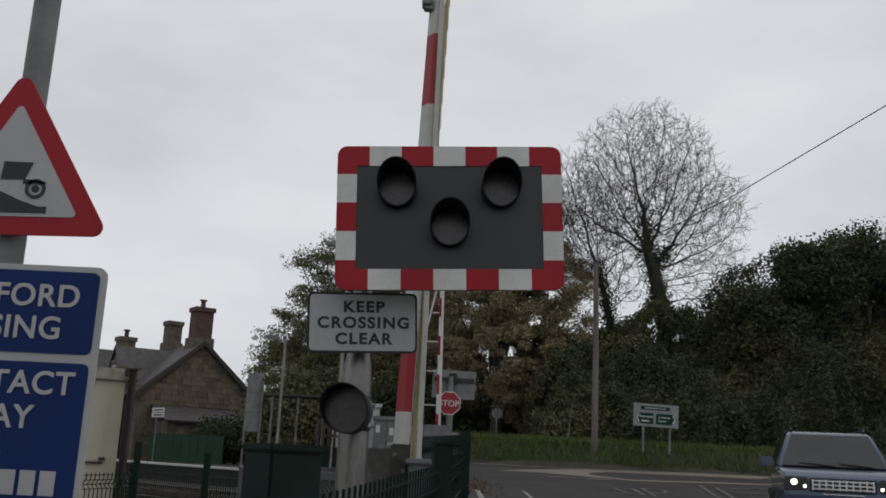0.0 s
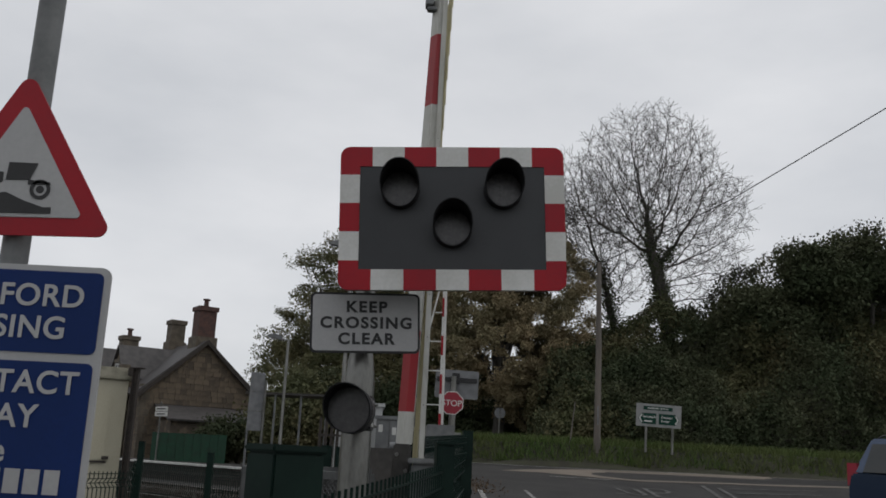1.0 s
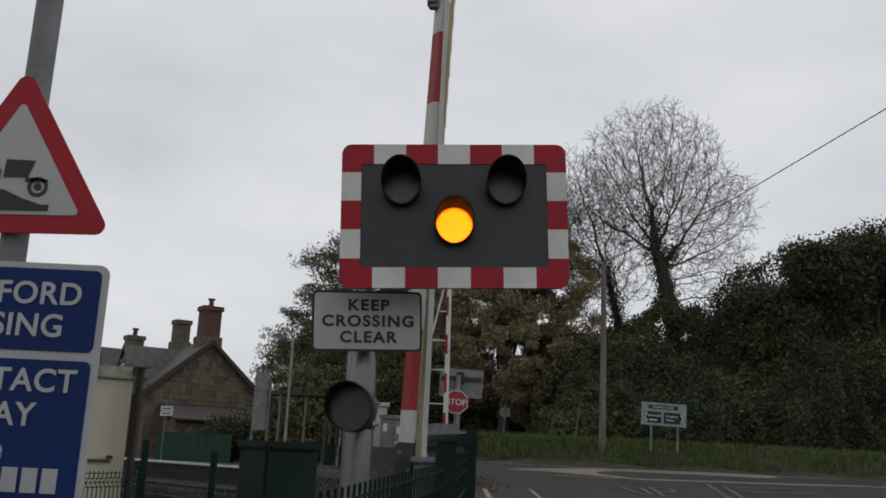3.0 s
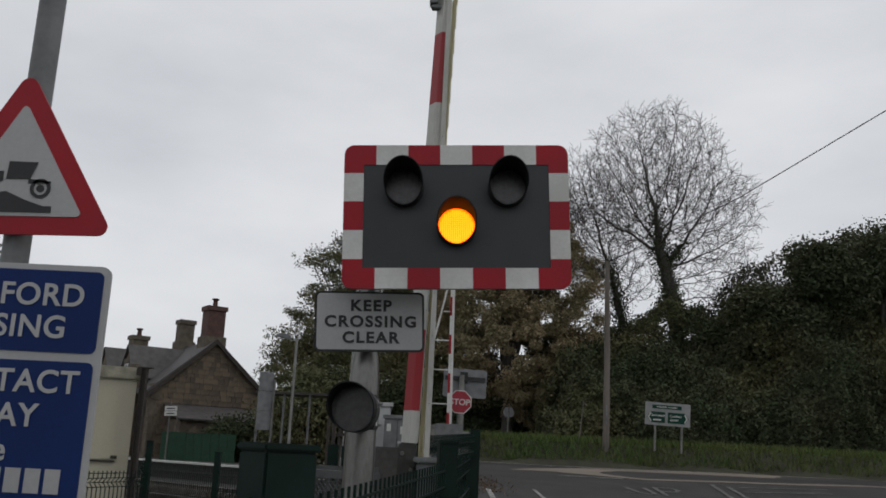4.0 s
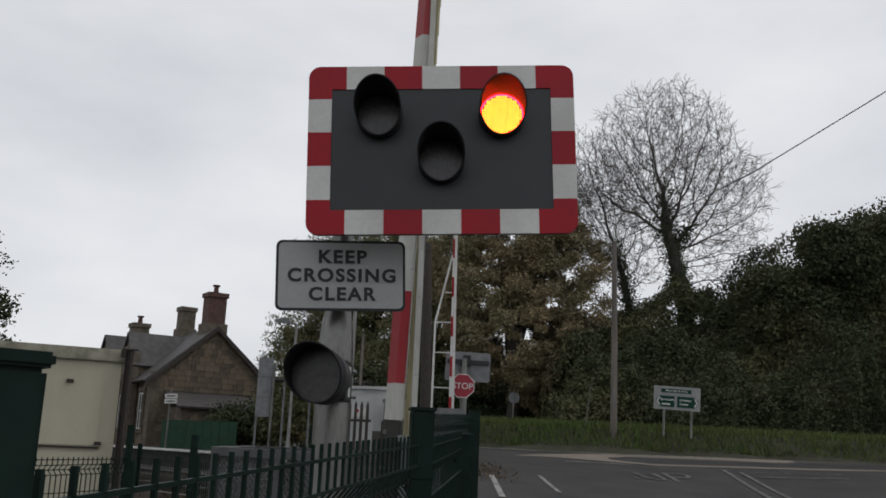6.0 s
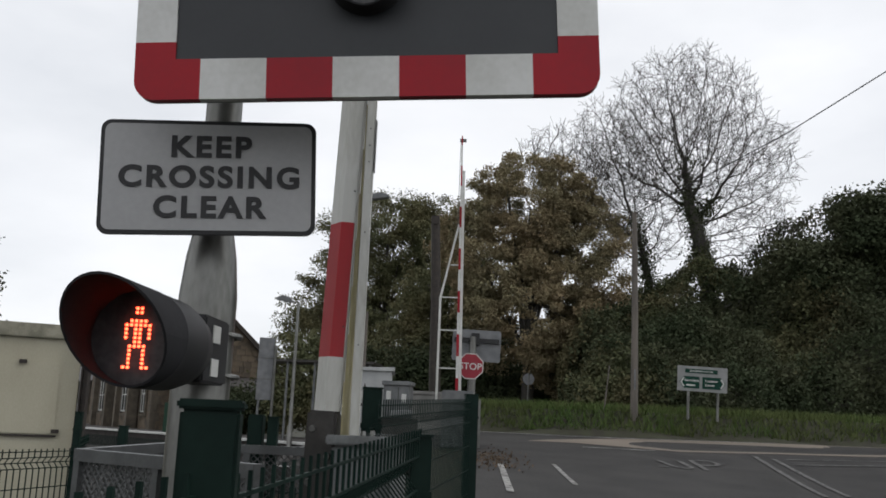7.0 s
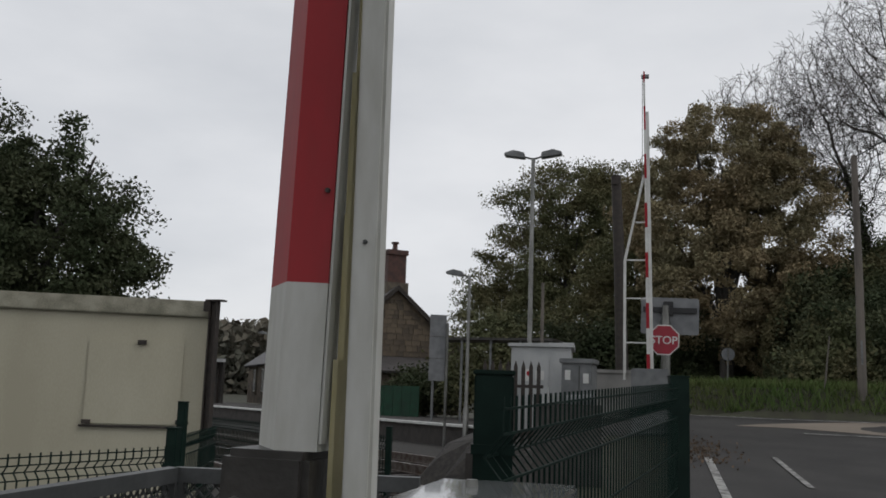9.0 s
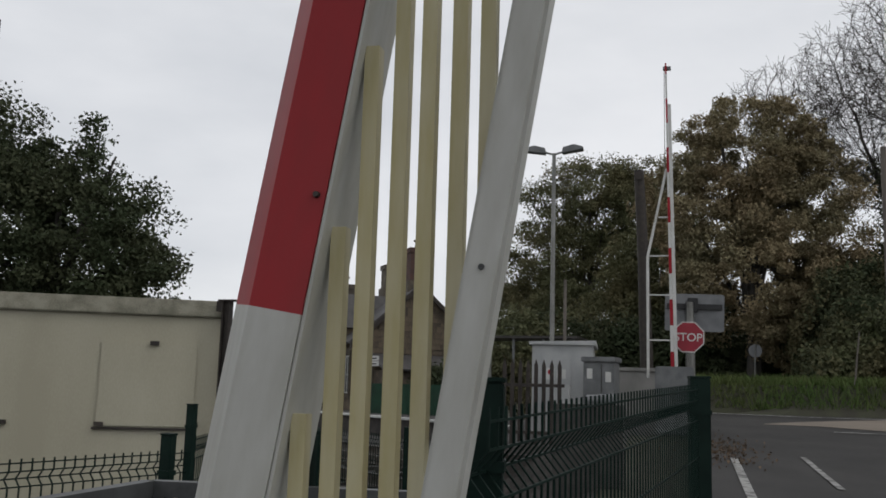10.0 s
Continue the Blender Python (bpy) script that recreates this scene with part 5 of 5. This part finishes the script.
leafy_tree("near_tree", (-9.75, 12.8, 0.2), [(0.6, 0, 6.6, 2.3, 1.8, 1.5), (-0.8, 0, 5.2, 2.2, 1.8, 1.8)], 16000, 0.07, LEAF_D, 36, "leafy tree overhanging beside the fence", 0.2)

for k, (x, y, w, h) in enumerate(((-4.6, 44.5, 2.4, 2.2), (-1.6, 43.5, 2.2, 2.0), (0.8, 43.0, 2.0, 1.9), (2.6, 44.0, 2.2, 2.6), (5.4, 43.5, 2.2, 3.0), (7.2, 44, 2.2, 3.4))):
    leafy_tree("undergrowth_shrub", (x, y, 1.4), [(0, 0, h * 0.8, w, 1.4, h), (w * 0.5, -0.5, h * 0.4, w * 0.7, 1.2, h * 0.6)], 12000, 0.085, LEAF_D, 90 + k, "dark shady shrub under the trees", 0.1)
# wooded bank beyond the main road
rng = np.random.default_rng(77)
n = 380000
bx = 3.8 + 44 * rng.uniform(0, 1, n) ** 1.15
f = rng.uniform(0, 1, n)


def bank_top(x):
    return np.interp(x, [3.8, 5, 8, 11, 13, 15, 18, 24, 48], [3.6, 6.6, 7.9, 8.7, 9.9, 11.0, 11.7, 12.4, 14.5])


wave = np.array([noise.noise((x * 0.45, q * 5, 1.7)) for x, q in zip(bx, f)])
wave2 = np.array([noise.noise((x * 1.3, q * 14, 5.1)) for x, q in zip(bx, f)])
base_y = np.array([far_edge(x) for x in bx]) + 4.2
by = base_y + f * 9.5 - 1.5 * wave - 0.8 * wave2 + rng.normal(size=n) * 0.22
bz = 1.55 + 0.7 + f ** 0.8 * (bank_top(bx) - 2.2) + 1.3 * wave * f + 0.5 * wave2 + rng.normal(size=n) * 0.2
mixed = np.array([noise.noise((x * 0.3, q * 3, 9.3)) for x, q in zip(bx, f)]) + rng.normal(size=n) * 0.12 > 0.14
cloud_pts = np.stack([bx, by, bz], 1)
leaf_mesh("bank_foliage", cloud_pts[~mixed], 0.07, LEAF_D, rng)
tagged(leaf_mesh("bank_shrubs", cloud_pts[mixed], 0.072, LEAF_S, rng), "olive and brown shrubs on the roadside bank", "bushes", "", "stuff")
tagged(bpy.data.objects["bank_foliage"], "dense dark shrubs and ivy covering the roadside bank", "bushes", "", "stuff")
for k, (x, y, z, w, h) in enumerate(((13.2, 39, 8.3, 1.4, 1.0), (15.6, 39, 10.1, 1.2, 1.1), (18.6, 40, 11.0, 1.6, 1.1), (22, 40, 11.5, 1.9, 1.2), (26, 41, 12.0, 2.0, 1.2))):
    leafy_tree("hedge_tree", (x, y, z - 3.2), [(0, 0, 2.9, w, w, h * 1.5), (w, 0, 2.4, w * 0.8, w, h * 1.3)], 14000, 0.085, LEAF_D, 60 + k, "small bushy tree on top of the bank", 0.12)
# solid earth under the bank's leaves
verts, faces = [], []
for i in range(47):
    x = 4.0 + i
    for j, q in enumerate((0.0, 0.15, 0.35, 0.6, 0.85, 1.0)):
        verts.append((x, far_edge(x) + 4.6 + q * 9.5, (0.9 if j == 0 else 1.3) + q ** 0.8 * (float(bank_top(x)) - 2.7)))
    if i:
        for j in range(5):
            k = 6 * i + j
            faces.append((k - 6, k, k + 1, k - 5))
raw("bank_earth", verts, faces, SOIL, "shaded earth of the roadside bank", "bank", "structure", True)
# distant woods on the valley side
n = 110000
a = rng.uniform(-1.3, 0.35, n)
R = rng.uniform(150, 210, n)
px, py = R * np.sin(a), R * np.cos(a)
top = 11 + 5 * np.array([noise.noise((q * 4, 0, 0)) for q in a]) + 6 * np.clip(-a - 0.35, 0, 1)
pz = rng.uniform(0, 1, n) ** 0.7 * top
leaf_mesh("far_woods", np.stack([px, py, pz], 1), 0.85, FARW, rng)
tagged(bpy.data.objects["far_woods"], "distant autumn woods across the valley", "woods", "", "stuff")


# ---- the car ----
def build_car():
    car = thing("car", pose(6.35, 17.3, 0.6), "blue-grey four-wheel-drive car with lit headlamps", "car")
    # side outline in y (forward) and z
    def hull(bm, prof, w0, w1, zc):
        """prof: outline in y, z; width narrows above zc."""
        left, right = [], []
        for y, z in prof:
            k = max(0.0, (z - zc)) / (1.75 - zc)
            w = w0 + (w1 - w0) * k
            taper = 1 - 0.10 * max(0.0, (abs(y) - 1.5) / 0.75) ** 2
            left.append(bm.verts.new((-w * taper, y, z))); right.append(bm.verts.new((w * taper, y, z)))
        bm.faces.new(left); bm.faces.new(right[::-1])
        for i in range(len(prof)):
            j = (i + 1) % len(prof)
            bm.faces.new((left[j], left[i], right[i], right[j]))
    bm = bmesh.new()
    hull(bm, [(-2.22, 0.35), (2.2, 0.32), (2.27, 0.55), (2.24, 0.86), (2.1, 1.0), (1.05, 1.1), (-2.2, 1.12), (-2.27, 0.8)], 0.95, 0.93, 0.9)
    body = part("body", bm, CARB, car, bevel=0.035, smooth=True)
    bm = bmesh.new()
    hull(bm, [(1.08, 1.09), (0.42, 1.68), (0.1, 1.74), (-1.9, 1.74), (-2.18, 1.11)], 0.9, 0.66, 1.09)
    part("cabin", bm, CARB, car, bevel=0.03, smooth=True)
    def quad(name, pts, material, parent):
        bm = bmesh.new()
        vs = [Vector(p) for p in pts]
        nn = (vs[1] - vs[0]).cross(vs[2] - vs[0]).normalized() * 0.012
        a = [bm.verts.new(v - nn) for v in vs]; b = [bm.verts.new(v + nn) for v in vs]
        bm.faces.new(a[::-1]); bm.faces.new(b)
        for i in range(len(vs)):
            j = (i + 1) % len(vs)
            bm.faces.new((a[i], a[j], b[j], b[i]))
        return part(name, bm, material, parent)
    quad("windscreen", [(-0.82, 1.06, 1.12), (0.82, 1.06, 1.12), (0.63, 0.46, 1.66), (-0.63, 0.46, 1.66)], CARGL, car)
    quad("rear_window", [(0.72, -2.17, 1.2), (-0.72, -2.17, 1.2), (-0.6, -1.97, 1.62), (0.6, -1.97, 1.62)], CARGL, car)
    for s in (-1, 1):
        for y0, y1, yt0, yt1 in ((0.9, 0.02, 0.35, 0.02), (-0.06, -1.0, -0.06, -0.98), (-1.08, -1.95, -1.06, -1.85)):
            quad("side_window", [(s * 0.895, y0, 1.14), (s * 0.895, y1, 1.14), (s * 0.70, yt1, 1.64), (s * 0.70, yt0, 1.64)], CARGL, car)
        bm = bmesh.new(); box(bm, s * 0.95, s * 1.17, 0.72, 0.84, 1.1, 1.27); part("wing_mirror", bm, CARB, car, bevel=0.03)
        bm = bmesh.new(); prism(bm, rounded(0.36, 0.2, 0.06, 4, s * 0.69, 0.84), 2.13, 2.27); hl = part("headlamp", bm, CARGL, car)
        bm = bmesh.new(); prism(bm, disc(0.048, 16, s * 0.72, 0.86), 2.27, 2.285); prism(bm, disc(0.026, 12, s * 0.56, 0.80), 2.27, 2.285); part("bulb", bm, LAMP_ON, hl)
        bm = bmesh.new(); box(bm, s * 0.68, s * 0.80, -2.3, -2.1, 0.9, 1.3); part("tail_lamp", bm, STOPRED, car, bevel=0.01)
        for y in (1.38, -1.3):
            bm = bmesh.new(); tube(bm, [(s * 0.72, y, 0.36), (s * 0.955, y, 0.36)], [0.36, 0.36], 28); wh = part("tyre", bm, TYRE, car, bevel=0.02)
            bm = bmesh.new(); tube(bm, [(s * 0.95, y, 0.36), (s * 0.965, y, 0.36)], [0.24, 0.22], 20); part("rim", bm, GALV, wh)
    bm = bmesh.new(); prism(bm, rounded(0.98, 0.2, 0.04, 4, 0, 0.83), 2.22, 2.285); g = part("grille", bm, BLACK, car)
    bm = bmesh.new()
    for z in (0.77, 0.83, 0.89):
        box(bm, -0.45, 0.45, 2.285, 2.297, z - 0.012, z + 0.012)
    for i in range(10):
        box(bm, -0.45 + 0.098 * i, -0.425 + 0.098 * i, 2.285, 2.294, 0.75, 0.91)
    part("grille_bars", bm, CHROME, g)
    bm = bmesh.new(); box(bm, -0.93, 0.93, 2.2, 2.31, 0.4, 0.66); part("bumper", bm, CARB, car, bevel=0.03)
    for x0, x1 in ((-0.62, -0.08), (-0.02, 0.55)):
        bm = bmesh.new(); tube(bm, [(x0, 1.085, 1.135), ((x0 + x1) / 2, 1.05, 1.16), (x1, 1.03, 1.185)], [0.012, 0.012, 0.008], 6); part("wiper", bm, BLACK, car)
    for sgn in (-1, 1):
        bm = bmesh.new(); tube(bm, [(sgn * 0.6, 0.2, 1.75), (sgn * 0.6, 0.1, 1.79), (sgn * 0.6, -1.7, 1.79), (sgn * 0.6, -1.8, 1.74)], [0.018] * 4, 6); part("roof_rail", bm, BLACK, car)
        bm = bmesh.new(); box(bm, sgn * 0.55, sgn * 0.6, 1.15, 2.1, 0.98, 1.02); part("bonnet_crease", bm, CARB, car, bevel=0.012, at=pose(0, 0, 0.045, -5, 0, 0))
    bm = bmesh.new(); box(bm, -0.3, 0.3, 2.312, 2.318, 0.68, 0.70); part("bumper_trim", bm, CHROME, car)
    bm = bmesh.new(); box(bm, -0.26, 0.26, 2.312, 2.318, 0.5, 0.61); part("number_plate", bm, WHITE, car)
    return car


car = build_car()


# ---- motion ----
def tilt_at(t):
    rows = ((0, 1.5), (8.2, 1.4), (9.0, 1.0), (9.2, 1.2), (9.4, 2.2), (9.5, 3.0), (9.6, 3.9), (9.8, 6.0), (10.0, 9.2))
    for (t0, a0), (t1, a1) in zip(rows, rows[1:]):
        if t <= t1:
            return a0 + (a1 - a0) * (t - t0) / (t1 - t0)
    return rows[-1][1]


def motions():
    times = (0.0, 8.2, 9.0, 9.2, 9.3, 9.4, 9.5, 9.6, 9.7, 9.8, 9.9, 10.0)
    piv = pose(PIVOT[0] - 0.14, PIVOT[1], PIVOT[2] - 0.125)
    arm = pose(0.14, 0, 0.125)
    walk(boom, [(t, piv @ pose(0, 0, 0, 0, tilt_at(t), 0) @ arm) for t in times])
    hang = Vector((0.056, -0.02, 0))

    def joint(s, t):
        return (piv @ pose(0, 0, 0, 0, tilt_at(t), 0) @ arm) @ (hang + Vector((0, 0, s)))
    def rail_at(t):
        slack = min(1.0, max(0.0, (9.5 - t) / 0.5))     # the linkage hangs slack until the boom is well on its way
        side = ROD * math.sin(radians(tilt_at(t) - 1.0)) + 0.010 + 0.022 * slack
        return Matrix.Translation(joint(0, t) + Vector((side, 0, 0))) @ pose(0, 0, 0, 0, tilt_at(t) - 1.4 * slack, 0)
    walk(skirt_rail, [(t, rail_at(t)) for t in times])
    for k, (s, ob) in enumerate(rods):
        side = Vector((0, 0.006 * (k % 2), 0))
        walk(ob, [(t, Matrix.Translation(joint(s, t) + side)) for t in times])

    def switch(ob, at, on, spans):
        """Forward of its lens while lit, behind it otherwise."""
        back, front = at @ pose(0, 0.06, 0), at @ pose(0, on, 0)
        rows = [(0.0, back)]
        for a, b in spans:
            rows += [(a - 0.034, back), (a, front), (b, front), (b + 0.034, back)]
        walk(ob, rows + [(10.0, back)])
    switch(lit[0][0], lit[0][1], -0.026, ((4.36, 4.94), (5.36, 5.9), (6.3, 6.66)))
    switch(lit[1][0], lit[1][1], -0.026, ((4.36, 4.94), (5.26, 5.54), (5.96, 6.26), (6.72, 6.86)))
    switch(lit[2][0], lit[2][1], -0.026, ((1.66, 4.3),))
    switch(man, Matrix(), -0.013, ((4.36, 4.94), (5.36, 5.9), (6.2, 6.66), (6.86, 7.24)))
    walk(car, [(t, pose(x, y, gz(x, y) + 0.02, 0, 0, w)) for t, x, y, w in (
        (0.0, 7.17, 17.2, 163), (0.3, 7.70, 16.9, 174), (0.6, 8.45, 16.5, 190), (0.9, 9.15, 16.1, 212), (1.2, 10.7, 15.8, 232), (1.6, 13.4, 15.2, 258), (2.5, 19, 14.2, 262), (4.0, 30, 13, 265), (10.0, 70, 10, 266))])


motions()
